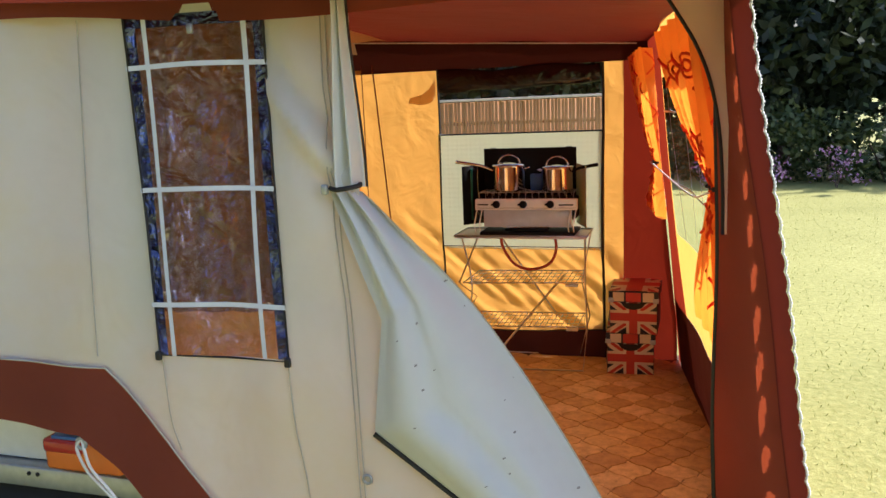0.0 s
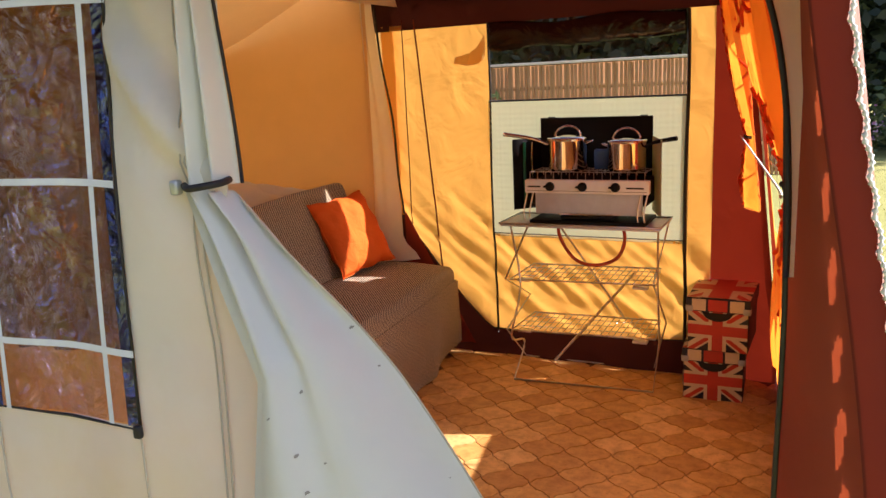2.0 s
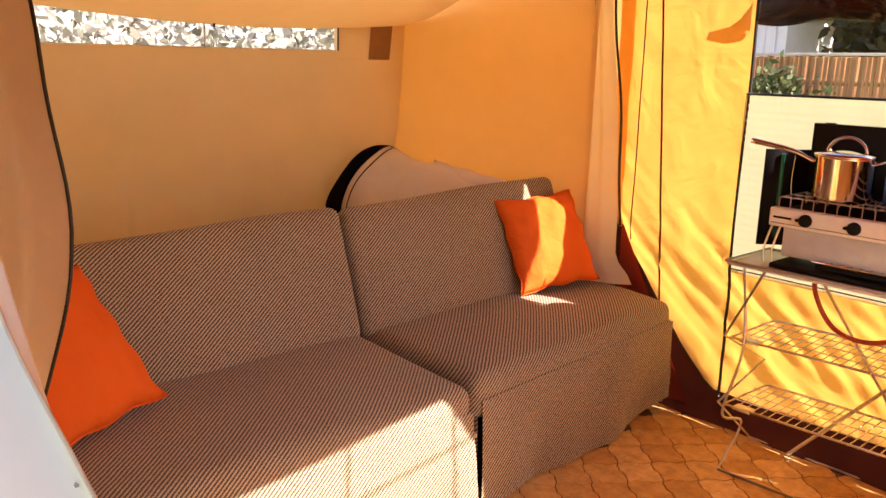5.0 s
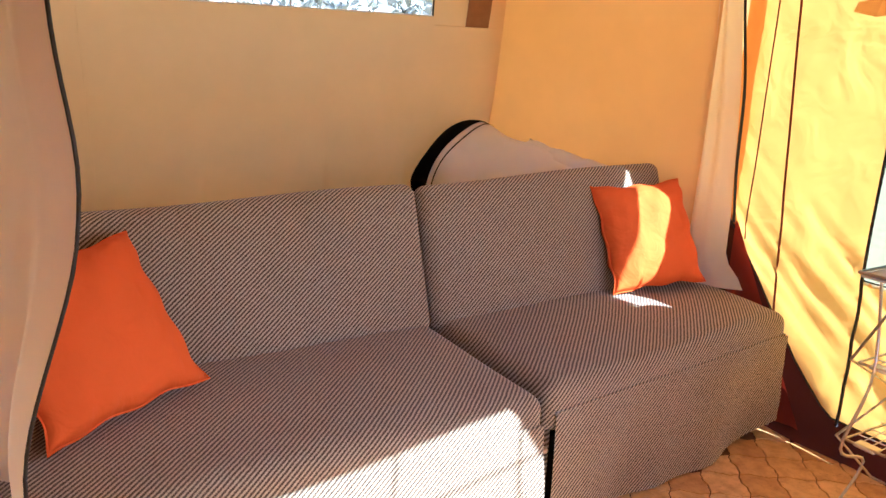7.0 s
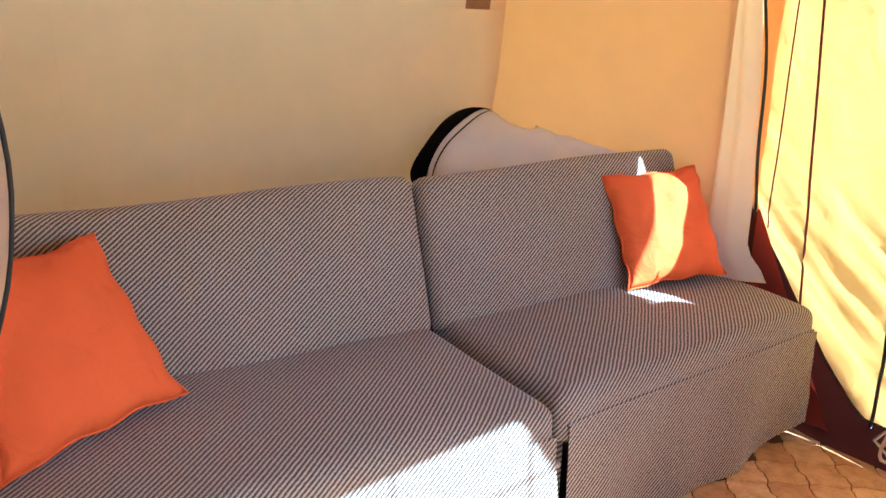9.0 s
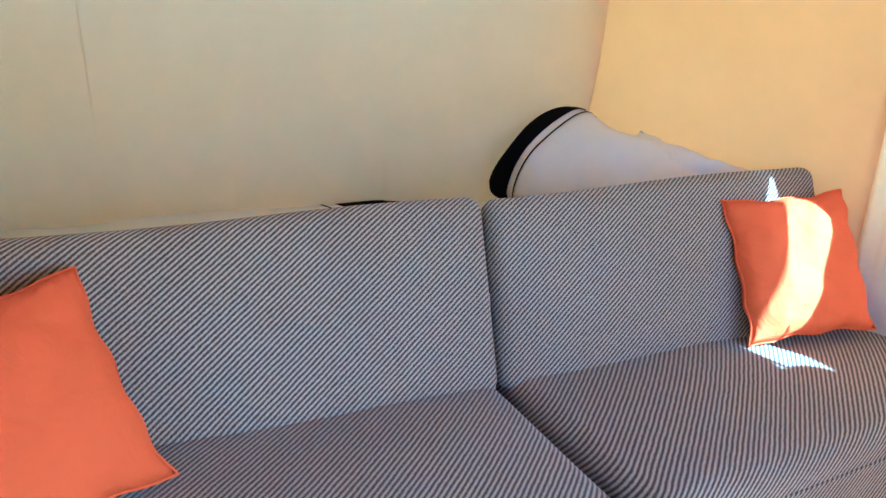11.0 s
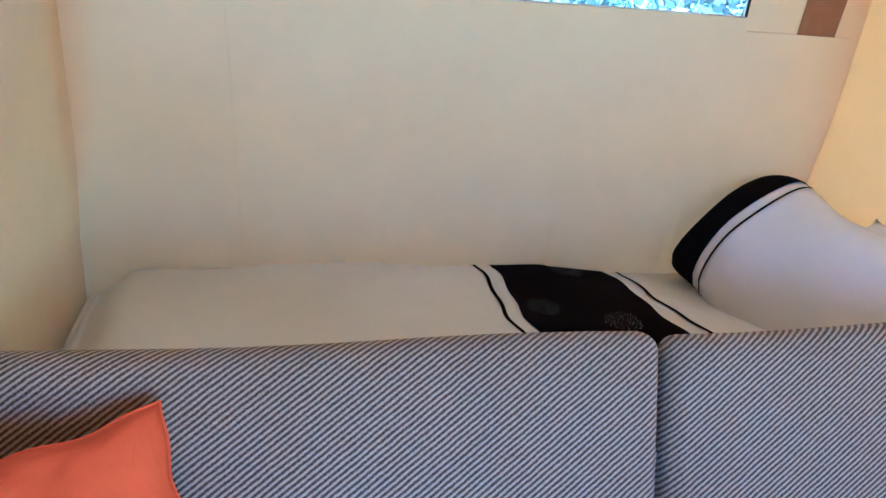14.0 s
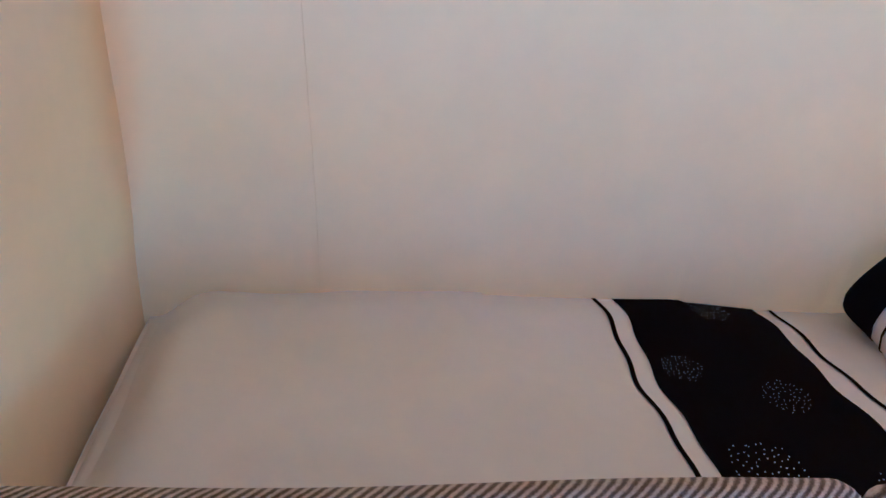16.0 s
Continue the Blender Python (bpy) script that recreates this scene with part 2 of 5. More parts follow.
LENS_RED = plain("red_lamp_lens", (0.45, 0.03, 0.02), 0.15, vary=0.08)
BLACK_AND_SHADE = plain("black_and_painted_shade", (0.01, 0.01, 0.01), 0.7)
ROPE = plain("white_cord", (0.75, 0.74, 0.70), 0.8)
STRAP = plain("brown_strap", (0.28, 0.14, 0.06), 0.8)
LAWN = lawn_material()
FENCE_WOOD = plain("fence_wood", (0.44, 0.225, 0.095), 0.8, vary=0.3, scale=12)
FENCE_CAP = plain("pale_capping", (0.60, 0.52, 0.44), 0.8)
SHED = plain("white_shed_cladding", (0.75, 0.76, 0.78), 0.6)
SHED_ROOF = plain("shed_roof", (0.45, 0.48, 0.52), 0.6)
BARK = plain("bark", (0.10, 0.07, 0.05), 0.9, vary=0.3, bump=0.6)
LEAF_DARK = leaf_material("dark_leaves", (0.012, 0.022, 0.010), (0.045, 0.065, 0.022))
LEAF_MID = leaf_material("mid_leaves", (0.03, 0.06, 0.015), (0.12, 0.15, 0.05))
LEAF_PALE = leaf_material("pale_leaves", (0.15, 0.155, 0.11), (0.62, 0.59, 0.52))
GRASS = leaf_material("grass_blade", (0.16, 0.20, 0.03), (0.48, 0.46, 0.14))
FLOWER = leaf_material("pink_flowers", (0.35, 0.12, 0.30), (0.60, 0.45, 0.55))


# ---- mesh helpers ----
def finish(bm, name, material, smooth=True):
    me = bpy.data.meshes.new(name)
    bm.normal_update()
    bm.to_mesh(me)
    bm.free()
    me.materials.append(material)
    if smooth:
        me.polygons.foreach_set("use_smooth", [True] * len(me.polygons))
    return me


def part(name, bm, material, parent=None, label="", smooth=True):
    ob = new(name, finish(bm, name, material, smooth))
    ob.parent = parent
    if label:
        tagged(ob, label)
    return ob


def thing(name, label, category, group="", kind="", at=(0, 0, 0)):
    ob = new(name)
    ob.empty_display_size = 0.05
    ob.location = at
    return tagged(ob, label, category, group, kind)


def box(lo, hi, bevel=0.0, seg=2, bm=None):
    own = bmesh.new()
    bmesh.ops.create_cube(own, size=1)
    lo, hi = Vector(lo), Vector(hi)
    for v in own.verts:
        v.co = Vector([(lo[n] + hi[n]) / 2 + v.co[n] * (hi[n] - lo[n]) for n in range(3)])
    if bevel:
        bmesh.ops.bevel(own, geom=own.edges[:], offset=bevel, segments=seg, affect="EDGES", profile=0.5)
    return merge(bm, own) if bm else own


def merge(bm, other):
    me = bpy.data.meshes.new("tmp")
    other.to_mesh(me)
    other.free()
    bm.from_mesh(me)
    bpy.data.meshes.remove(me)
    return bm


def sheet(us, vs, fn, skip=None, bm=None):
    """A surface of quads over the values us and vs; skip(u, v) leaves quads out."""
    bm = bm or bmesh.new()
    grid = [[bm.verts.new(fn(u, v)) for v in vs] for u in us]
    for i in range(len(us) - 1):
        for j in range(len(vs) - 1):
            if skip and skip((us[i] + us[i + 1]) / 2, (vs[j] + vs[j + 1]) / 2):
                continue
            bm.faces.new((grid[i][j], grid[i + 1][j], grid[i + 1][j + 1], grid[i][j + 1]))
    loose = [v for v in bm.verts if not v.link_faces]
    bmesh.ops.delete(bm, geom=loose, context="VERTS")
    return bm


def steps(a, b, n, *more):
    return sorted({round(a + (b - a) * k / n, 5) for k in range(n + 1)} | {round(m, 5) for m in more})


def tube(points, radius, sides=8, closed=False, bm=None, taper=None):
    """A round bar along the points."""
    bm = bm or bmesh.new()
    pts = [Vector(p) for p in points]
    n = len(pts)
    rings = []
    up = Vector((0.13, 0.21, 0.97))
    for i, p in enumerate(pts):
        a = pts[(i - 1) % n] if closed or i else p
        b = pts[(i + 1) % n] if closed or i < n - 1 else p
        way = (b - a).normalized()
        side = way.cross(up)
        if side.length < 1e-3:
            side = way.cross(Vector((1, 0, 0)))
        side.normalize()
        top = side.cross(way)
        r = radius if taper is None else radius * taper[i]
        rings.append([bm.verts.new(p + r * (side * math.cos(2 * math.pi * k / sides) + top * math.sin(2 * math.pi * k / sides))) for k in range(sides)])
    for i in range(n if closed else n - 1):
        for k in range(sides):
            bm.faces.new((rings[i][k], rings[(i + 1) % n][k], rings[(i + 1) % n][(k + 1) % sides], rings[i][(k + 1) % sides]))
    if not closed:
        bm.faces.new(list(reversed(rings[0])))
        bm.faces.new(rings[-1])
    return bm


def curve(points, n=10):
    """A smooth run of places through the points."""
    pts = [Vector(p) for p in points]
    pts = [pts[0] * 2 - pts[1]] + pts + [pts[-1] * 2 - pts[-2]]
    out = []
    for i in range(1, len(pts) - 2):
        p0, p1, p2, p3 = pts[i - 1:i + 3]
        for k in range(n):
            t = k / n
            out.append(0.5 * (2 * p1 + (p2 - p0) * t + (2 * p0 - 5 * p1 + 4 * p2 - p3) * t * t + (3 * p1 - p0 - 3 * p2 + p3) * t ** 3))
    out.append(pts[-2])
    return out


def lathe(profile, centre, sides=32):
    bm = bmesh.new()
    cx, cy = centre
    rings = [[bm.verts.new((cx + r * math.cos(2 * math.pi * k / sides), cy + r * math.sin(2 * math.pi * k / sides), z)) for k in range(sides)] for r, z in profile]
    for a, b in zip(rings, rings[1:]):
        for k in range(sides):
            bm.faces.new((a[k], a[(k + 1) % sides], b[(k + 1) % sides], b[k]))
    bm.faces.new(list(reversed(rings[0])))
    bm.faces.new(rings[-1])
    return bm


def lerp(a, b, t):
    return a + (b - a) * t


def sstep(a, b, x):
    t = max(0.0, min(1.0, (x - a) / (b - a)))
    return t * t * (3 - 2 * t)


# ---- setting: ground, floor, tent walls ----
def door_y(z, x=0.0):
    return 0.825 + 0.10 * z + 0.14 * x


NEAR_Y = 1.12


def side_x(y, z):
    return lerp(1.646 - 0.142 * z, 1.27 - 0.106 * z, (y - NEAR_Y) / 2.38)


def noise3(x, y, z=0.0):
    return noise.noise(Vector((x, y, z)))


END_Y = 3.46
rnd = random.Random(4)


def struct(ob, label, category="tent wall"):
    return tagged(ob, label, category, kind="structure")


bm = bmesh.new()
ring_r = [0, 3, 8, 20, 60, 200, 900]
prev = None
for r in ring_r:
    ring = [bm.verts.new((r * math.cos(a * math.pi / 18), 2 + r * math.sin(a * math.pi / 18), -0.04)) for a in range(36)] if r else [bm.verts.new((0, 2, -0.04))]
    if prev is not None:
        for a in range(36):
            if len(prev) == 1:
                bm.faces.new((prev[0], ring[a], ring[(a + 1) % 36]))
            else:
                bm.faces.new((prev[a], ring[a], ring[(a + 1) % 36], prev[(a + 1) % 36]))
    prev = ring
struct(part("ground", bm, LAWN), "sunlit mown green lawn", "lawn")
floor = struct(part("floor", box((-0.9, 0.93, -0.038), (1.50, 3.55, -0.004), 0.004), GROUT, smooth=False), "terracotta patterned vinyl tile floor of the awning", "floor")

# brown skirt that arches over the trailer: upper and lower edge
SK = [((-1.95, 0.79), (-1.95, 0.62)), ((-0.41, 0.756), (-0.417, 0.594)), ((-0.246, 0.743), (-0.271, 0.571)), ((-0.104, 0.730), (-0.175, 0.558)),
      ((0.059, 0.543), (-0.077, 0.465)), ((0.160, 0.403), (0.0, 0.375)), ((0.300, 0.20), (0.125, 0.18)), ((0.44, 0.0), (0.25, 0.0))]
SKIRT = [(Vector(lerp(Vector(a), Vector(c), k / 6)), Vector(lerp(Vector(b), Vector(d), k / 6))) for (a, b), (c, d) in zip(SK, SK[1:]) for k in range(6)] + [(Vector(SK[-1][0]), Vector(SK[-1][1]))]


def skirt_low(x):
    for (_, (a, za)), (_, (b, zb)) in zip(SK, SK[1:]):
        if a <= x <= b:
            return lerp(za, zb, (x - a) / (b - a)) + 0.05
    return -1.0


def lean(z):
    return 0.0655 * (1.6 - z) - 0.02


# door wall, with the opening of its window
W0, W1, WZ0, WZ1 = 0.0, 0.354, 0.762, 1.60


def door_wall(x, z):
    pull = 0.010 * math.sin(9 * x + 2.0 * z) + 0.006 * math.sin(23 * x - 4 * z)
    sag = -0.03 * math.exp(-((x - 0.46) / 0.10) ** 2) * math.sin(math.pi * min(1, max(0, (z - 0.9) / 0.7)))
    if 0.33 < x < 0.62:
        # cloth drawn towards the tie
        k = (x - 0.354) / 0.19
        d = z - lerp(1.42, 1.175, k)
        draw = sstep(0.33, 0.40, x) * (1 - 0.5 * sstep(0.53, 0.6, x))
        pull += draw * (-0.022 * math.exp(-(d / 0.035) ** 2) + 0.020 * math.exp(-((d - 0.085) / 0.05) ** 2) + 0.012 * math.exp(-((d + 0.08) / 0.05) ** 2))
    x += lean(z)
    return Vector((x, door_y(z, x) + pull + sag, z))


def wall_at(x, z):
    return door_wall(x - lean(z), z)


bm = sheet(steps(-1.95, 1.0, 150, W0, W1, 0.56), steps(0.0, 1.62, 84, WZ0, WZ1), door_wall,
           lambda x, z: (W0 < x < W1 and WZ0 < z < WZ1) or z < skirt_low(x + lean(z)) - 0.03 or x > max(0.56, 0.56 + 0.55 * (1.0 - z)))
wall_south = struct(part("wall_south", bm, CREAM), "cream canvas tent wall with faint stains and seams")


def strip_on_wall(xs, zs, fn, off=-0.004):
    return sheet(xs, zs, lambda a, b: fn(a, b) + Vector((0, off, 0)))


def seam(points, r=0.0018):
    pts = [door_wall(x, z) + Vector((0, -0.003, 0)) for x, z in curve2(points)]
    return tube(pts, r, 5)


def curve2(points, n=8):
    return [(p.x, p.y) for p in curve([(a, b, 0) for a, b in points], n)]


for pts in ([(0.508, 1.60), (0.506, 1.1), (0.512, 0.8), (0.515, 0.45), (0.52, 0.05)], [(0.496, 1.60), (0.495, 1.1), (0.50, 0.8), (0.503, 0.45), (0.505, 0.05)],
            [(0.352, 0.75), (0.355, 0.6), (0.372, 0.42), (0.38, 0.05)], [(-0.13, 1.6), (-0.15, 1.1), (-0.16, 0.76)], [(0.01, 0.75), (0.02, 0.6), (0.04, 0.52)]):
    part("seam", seam(pts), STITCH, wall_south)

# brown skirt that arches over the trailer
bm = bmesh.new()
cols = [[bm.verts.new(wall_at(*a.lerp(b, k / 6)) + Vector((0, -0.009, 0))) for k in range(7)] for a, b in SKIRT]
for a, b in zip(cols, cols[1:]):
    for k in range(6):
        bm.faces.new((a[k], b[k], b[k + 1], a[k + 1]))
skirt = part("skirt", bm, BROWN, wall_south, "red-brown canvas skirt")
part("skirt_seam", tube([wall_at(*a) + Vector((0, -0.011, 0)) for a, b in SKIRT[:-4]], 0.0022, 5), STITCH, wall_south)

# brown valance along the eave over wall and doorway
def valance(x, v):
    z0 = 1.600 - 0.02 * sstep(-0.4, 0.6, x) - 0.012 * math.sin(5 * x)
    return Vector((x, door_y(1.6, x) - 0.018 + 0.012 * v + 0.006 * math.sin(11 * x), lerp(z0, 1.84, v)))


struct(part("eave_valance", sheet(steps(-1.95, 1.30, 60), steps(0, 1, 4), valance), BROWN), "red-brown canvas valance along the tent eave", "valance")

# window of the door wall
win = thing("window_1", "tent window of crinkled clear plastic with white tape grid", "window", kind="structure")
part("pane", sheet(steps(W0, W1, 16), steps(WZ0, WZ1, 30), lambda x, z: door_wall(x, z) + Vector((0, 0.004 + 0.006 * math.sin(31 * x + 17 * z) * math.sin(13 * z), 0))), WINDOW_FILM, win).visible_shadow = False
for x0, wob in ((0.050, 0.003), (0.300, 0.008)):
    part("tape", sheet([x0 - 0.006, x0 + 0.006], steps(WZ0, WZ1, 24), lambda x, z: door_wall(x + wob * math.sin(5.0 * (z - 1.2)), z) + Vector((0, -0.006, 0))), TAPE, win)
for z0 in (0.890, 1.176, 1.475):
    part("tape", sheet(steps(W0 - 0.005, W1 + 0.005, 16), [z0 - 0.006, z0 + 0.006], lambda x, z: door_wall(x, z + 0.004 * math.sin(9 * x)) + Vector((0, -0.008, 0))), TAPE, win)
for x0, x1, z0, z1 in ((W0, W0 + 0.028, WZ0, WZ1), (W1 - 0.026, W1, WZ0, WZ1), (W0 + 0.028, W1 - 0.026, WZ1 - 0.03, WZ1)):
    part("film_border", sheet(steps(x0, x1, 3), steps(z0, z1, 20), lambda x, z: door_wall(x, z) + Vector((0, -0.003, 0))), BLUE_FILM, win)
edge = [(W0, WZ1), (W0, 1.1), (W0 + 0.004, WZ0), (0.19, WZ0 - 0.002), (W1, WZ0 - 0.006), (W1 + 0.004, 1.1), (W1, WZ1)]
part("window_hem", tube([door_wall(x, z) + Vector((0, -0.004, 0)) for x, z in edge], 0.003, 6), DARK_PIPING, win)
for x, z in ((W0 + 0.004, WZ0), (W1, WZ0 - 0.006), (0.185, 1.56)):
    p = door_wall(x, z)
    part("toggle", box(p + Vector((-0.008, -0.016, -0.012)), p + Vector((0.008, -0.004, 0.012)), 0.004), GALV if z > 1 else DARK_PIPING, win)

# curtain behind that window
def folds(u, n, depth):
    return depth * (math.sin(n * u) + 0.35 * math.sin(2.3 * n * u + 1.0))


cur = thing("window_curtain", "orange cotton curtain inside the tent window, its shade put into a brown colour", "curtain")
part("cloth", sheet(steps(-0.08, 0.44, 48), steps(0.86, 1.62, 10), lambda x, z: Vector((x, door_y(z, x) + 0.055 + folds(x, 70, 0.009), z))), SHADED_CURTAIN, cur)
part("lower_cloth", sheet(steps(-0.05, 0.44, 30), steps(0.70, 0.875, 4), lambda x, z: Vector((x, door_y(z, x) + 0.075 + folds(x, 40, 0.004), z))), OUTER_GOLD, cur)

# cream corner over the doorway and brown corner strip
CURVE = [(1.24, 1.60), (1.285, 1.53), (1.325, 1.46), (1.355, 1.38), (1.374, 1.28), (1.383, 1.16), (1.385, 1.05)]
bm = bmesh.new()
top = [bm.verts.new((x, door_y(z, x) - 0.004, z)) for x, z in CURVE]
far = [bm.verts.new((1.394, door_y(z, 1.39) - 0.004, z)) for x, z in CURVE]
for k in range(len(CURVE) - 1):
    bm.faces.new((top[k], top[k + 1], far[k + 1], far[k]))
corner = struct(part("door_corner_panel", bm, PALE), "cream canvas corner panel beside the doorway", "tent wall")
part("piping", tube([(x, door_y(z, x) - 0.006, z) for x, z in curve2(CURVE)], 0.004, 6), DARK_PIPING, corner)


def corner_strip(u, z):
    a, b = Vector((1.386 - 0.010 * z, 1.26)), Vector((1.622 - 0.140 * z, 0.97))
    q = a.lerp(b, u)
    return Vector((q.x + 0.004 * math.sin(8 * z), q.y - 0.018 * math.sin(math.pi * u), z))


post = struct(part("corner_strip", sheet(steps(0, 1, 6), steps(0, 1.66, 20), corner_strip), BROWN), "red-brown canvas corner strip of the awning", "tent wall")
part("zip", tube([corner_strip(0, z) + Vector((0, -0.004, 0)) for z in steps(0, 1.5, 14)], 0.006, 6), ZIP, post)
bm = bmesh.new()
zs = steps(0.0, 1.64, 164)
grid = []
for k, z in enumerate(zs):
    sc = 0.0045 * abs(math.sin(k * math.pi / 4.0))
    p = corner_strip(1, z)
    grid.append([bm.verts.new(p + Vector((-0.024, -0.003, 0))), bm.verts.new(p + Vector((-0.020, -0.009, 0))), bm.verts.new(p + Vector((0.010 + sc, -0.006, 0)))])
for a, b in zip(grid, grid[1:]):
    for j in (0, 1):
        bm.faces.new((a[j], a[j + 1], b[j + 1], b[j]))
# the turned-back fold's shade is put into this darker red
part("scalloped_edge", bm, ROOF_AND_FOLD_SHADE, post, "red-brown scalloped edge, fold shade put into its dark red")
beads = steps(0.0, 1.64, 460)
part("zip_teeth", tube([corner_strip(1, z) + Vector((0.013 + 0.0045 * abs(math.sin(z * 25 * math.pi)), -0.008, 0)) for z in beads], 0.0036, 5, taper=[1.0 if k % 2 else 0.35 for k in range(len(beads))]), WHITE_PIPING, post, "white zip teeth")

# sunlit outer edge of the side wall, laced to the strip with gaps between
GAPS = [(z, rnd.uniform(0.45, 0.85) * 0.052) for z in [0.12 + 0.098 * k for k in range(15)]]
east_edge = struct(part("outer_edge_panel", sheet(steps(0, 1, 34), steps(0, 1.64, 328), lambda u, z: Vector((1.630 - 0.140 * z + 0.014 * u + 0.004 * math.sin(30 * u + 3 * z), 0.975 + 0.33 * u, z)),
                                     lambda u, z: any(abs(z - g) < h and abs(u + 0.8 * (z - g) - 0.33) < 0.05 * (1 - ((z - g) / h) ** 4) for g, h in GAPS)), EDGE), "dusty pink sunlit canvas edge of the awning side", "tent wall")

# side wall with its window
SW0, SW1, SZ0, SZ1 = 1.47, 2.98, 0.75, 1.445


def side_wall(y, z, off=0.0):
    return Vector((side_x(y, z) + off + 0.008 * math.sin(7 * y + 3 * z), y, z))


def in_side_window(y, z):
    return SW0 < y < SW1 and SZ0 < z < SZ1


wall_east = struct(part("wall_east", sheet(steps(NEAR_Y, 3.01, 32, SW0, SW1), steps(0.36, 1.66, 18, SZ0, SZ1), side_wall, in_side_window), GOLD), "golden yellow canvas side wall of the awning")
part("skirt", sheet(steps(NEAR_Y, 3.36, 24), steps(-0.02, 0.36, 6), lambda y, z: side_wall(y, z, -0.002)), MUD, wall_east, "dark red canvas skirt")
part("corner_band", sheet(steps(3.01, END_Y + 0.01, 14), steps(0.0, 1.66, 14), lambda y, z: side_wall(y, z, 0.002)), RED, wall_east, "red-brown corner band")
win = thing("window_2", "clear plastic side window with white tape bars", "window", kind="structure")
part("pane", sheet(steps(SW0, SW1, 20), steps(SZ0, SZ1, 10), lambda y, z: side_wall(y, z, 0.003)), CLEAR_FILM, win).visible_shadow = False
for y0 in (1.75, 2.08, 2.42, 2.74):
    part("tape", sheet([y0 - 0.004, y0 + 0.004], steps(SZ0, SZ1, 10), lambda y, z: side_wall(y, z, -0.003)), TAPE, win)
for z0 in (1.0, 1.30):
    part("tape", sheet(steps(SW0, SW1, 20), [z0 - 0.004, z0 + 0.004], lambda y, z: side_wall(y, z, -0.005)), TAPE, win)


def tied_curtain(name, top_a, top_b, tie, half, low_a, low_b, z_low, n, inside=0.05):
    """A curtain drawn together by a tie at tie = (y, z)."""
    ob = thing(name, "orange cotton curtain with darker print, tied back at the side window", "curtain", "side window curtains")
    ty, tz = tie

    def cloth(u, z):
        if z >= tz:
            k = sstep(tz, 1.56, z) ** 0.8
            y = lerp(lerp(ty - half, ty + half, u), lerp(top_a, top_b, u), k)
        else:
            k = sstep(tz, z_low, z)
            y = lerp(lerp(ty - half, ty + half, u), lerp(low_a, low_b, u), k)
        deep = 0.012 + 0.022 * (1 - math.exp(-abs(z - tz) * 6))
        return Vector((side_x(y, z) - inside - deep * (1 + math.sin(n * u + 0.7 * math.sin(5 * z))), y, z + (0.012 * math.sin(n * u) if z < z_low + 0.01 else 0)))

    part("cloth", sheet(steps(0, 1, 54), steps(z_low, 1.56, 34, tz), cloth), ORANGE, ob)
    part("tie", tube([cloth(u, tz) + Vector((-0.006, 0, 0)) for u in steps(0, 1, 12)], 0.006, 6), DARK_PIPING, ob)
    # print of crosses and rings in rows
    bm = bmesh.new()
    for row in range(9):
        z = z_low + 0.06 + row * 0.10
        if z > 1.52:
            break
        for col in range(4):
            u = 0.16 + 0.20 * col + 0.06 * (row % 2)
            wide = 0.030 / max(0.15, abs(top_b - top_a)) * (1.0 + 1.6 * math.exp(-((z - tz) / 0.10) ** 2))

            def at(du, dz):
                return cloth(min(0.96, max(0.04, u + du * wide)), min(1.55, max(z_low + 0.02, z + dz * 0.030))) + Vector((-0.002, 0, 0))

            if (row + col) % 2:
                for rad in (1.0, 0.45):
                    tube([at(rad * math.cos(k * math.pi / 7), rad * math.sin(k * math.pi / 7)) for k in range(15)], 0.0040, 4, bm=bm)
            else:
                for sg in (-1, 1):
                    tube([at(1.5 * k / 4, sg * 1.5 * k / 4) for k in range(-4, 5)], 0.0050, 4, bm=bm)
    tagged(part("print", bm, ORANGE_INK, ob), kind="stuff")
    return ob


tied_curtain("tied_curtain", 2.62, 3.28, (2.93, 1.08), 0.06, 2.80, 3.30, 0.84, 26)
tied_curtain("tied_curtain", 1.20, 2.06, (1.43, 1.12), 0.06, 1.22, 1.86, 0.67, 30)
tie = thing("curtain_cord", "thin pale cord between the tied curtains", "cord")
part("cord", tube(curve([(side_x(2.95, 1.08) - 0.09, 2.93, 1.08), (side_x(2.1, 1.03) - 0.05, 2.1, 1.03), (side_x(1.4, 1.1) - 0.09, 1.40, 1.11)]), 0.003, 5), ROPE, tie)

# end wall
LOW = [(-0.56, 0.72), (-0.484, 0.640), (-0.29, 0.400), (-0.19, 0.279), (-0.03, 0.119), (0.3, 0.118), (0.6, 0.128), (0.87, 0.145), (1.0, 0.15)]


def low_edge(x):
    for (a, za), (b, zb) in zip(LOW, LOW[1:]):
        if x <= b:
            return lerp(za, zb, max(0, (x - a) / (b - a)))
    return LOW[-1][1]


def end_wall(x, z):
    low = (1 - sstep(0.50, 0.64, z)) * sstep(0.08, 0.2, z) if x > -0.02 else (1 - sstep(0.45, 1.0, z))
    a = 0.80 * x + z
    b = x - 0.80 * z
    fold = noise3(9.5 * a + 2.0 * noise3(2 * x, 2 * z), 1.6 * b, 3.0) + 0.6 * noise3(21 * a, 2.4 * b, 8.0)
    fan = noise3(26 * (x + 0.2 * (1.6 - z)), 1.3 * z, 5.0) * sstep(0.9, 1.6, z)
    return Vector((x, END_Y - 0.020 * low * fold - 0.0035 * fan - 0.004 * noise3(4 * x, 4 * z), z))


def gold_panel(x0, x1, z0fn, z1, nx, nz):
    return sheet(steps(x0, x1, nx), steps(0, 1, nz), lambda x, v: end_wall(x, lerp(z0fn(x), z1, v)))


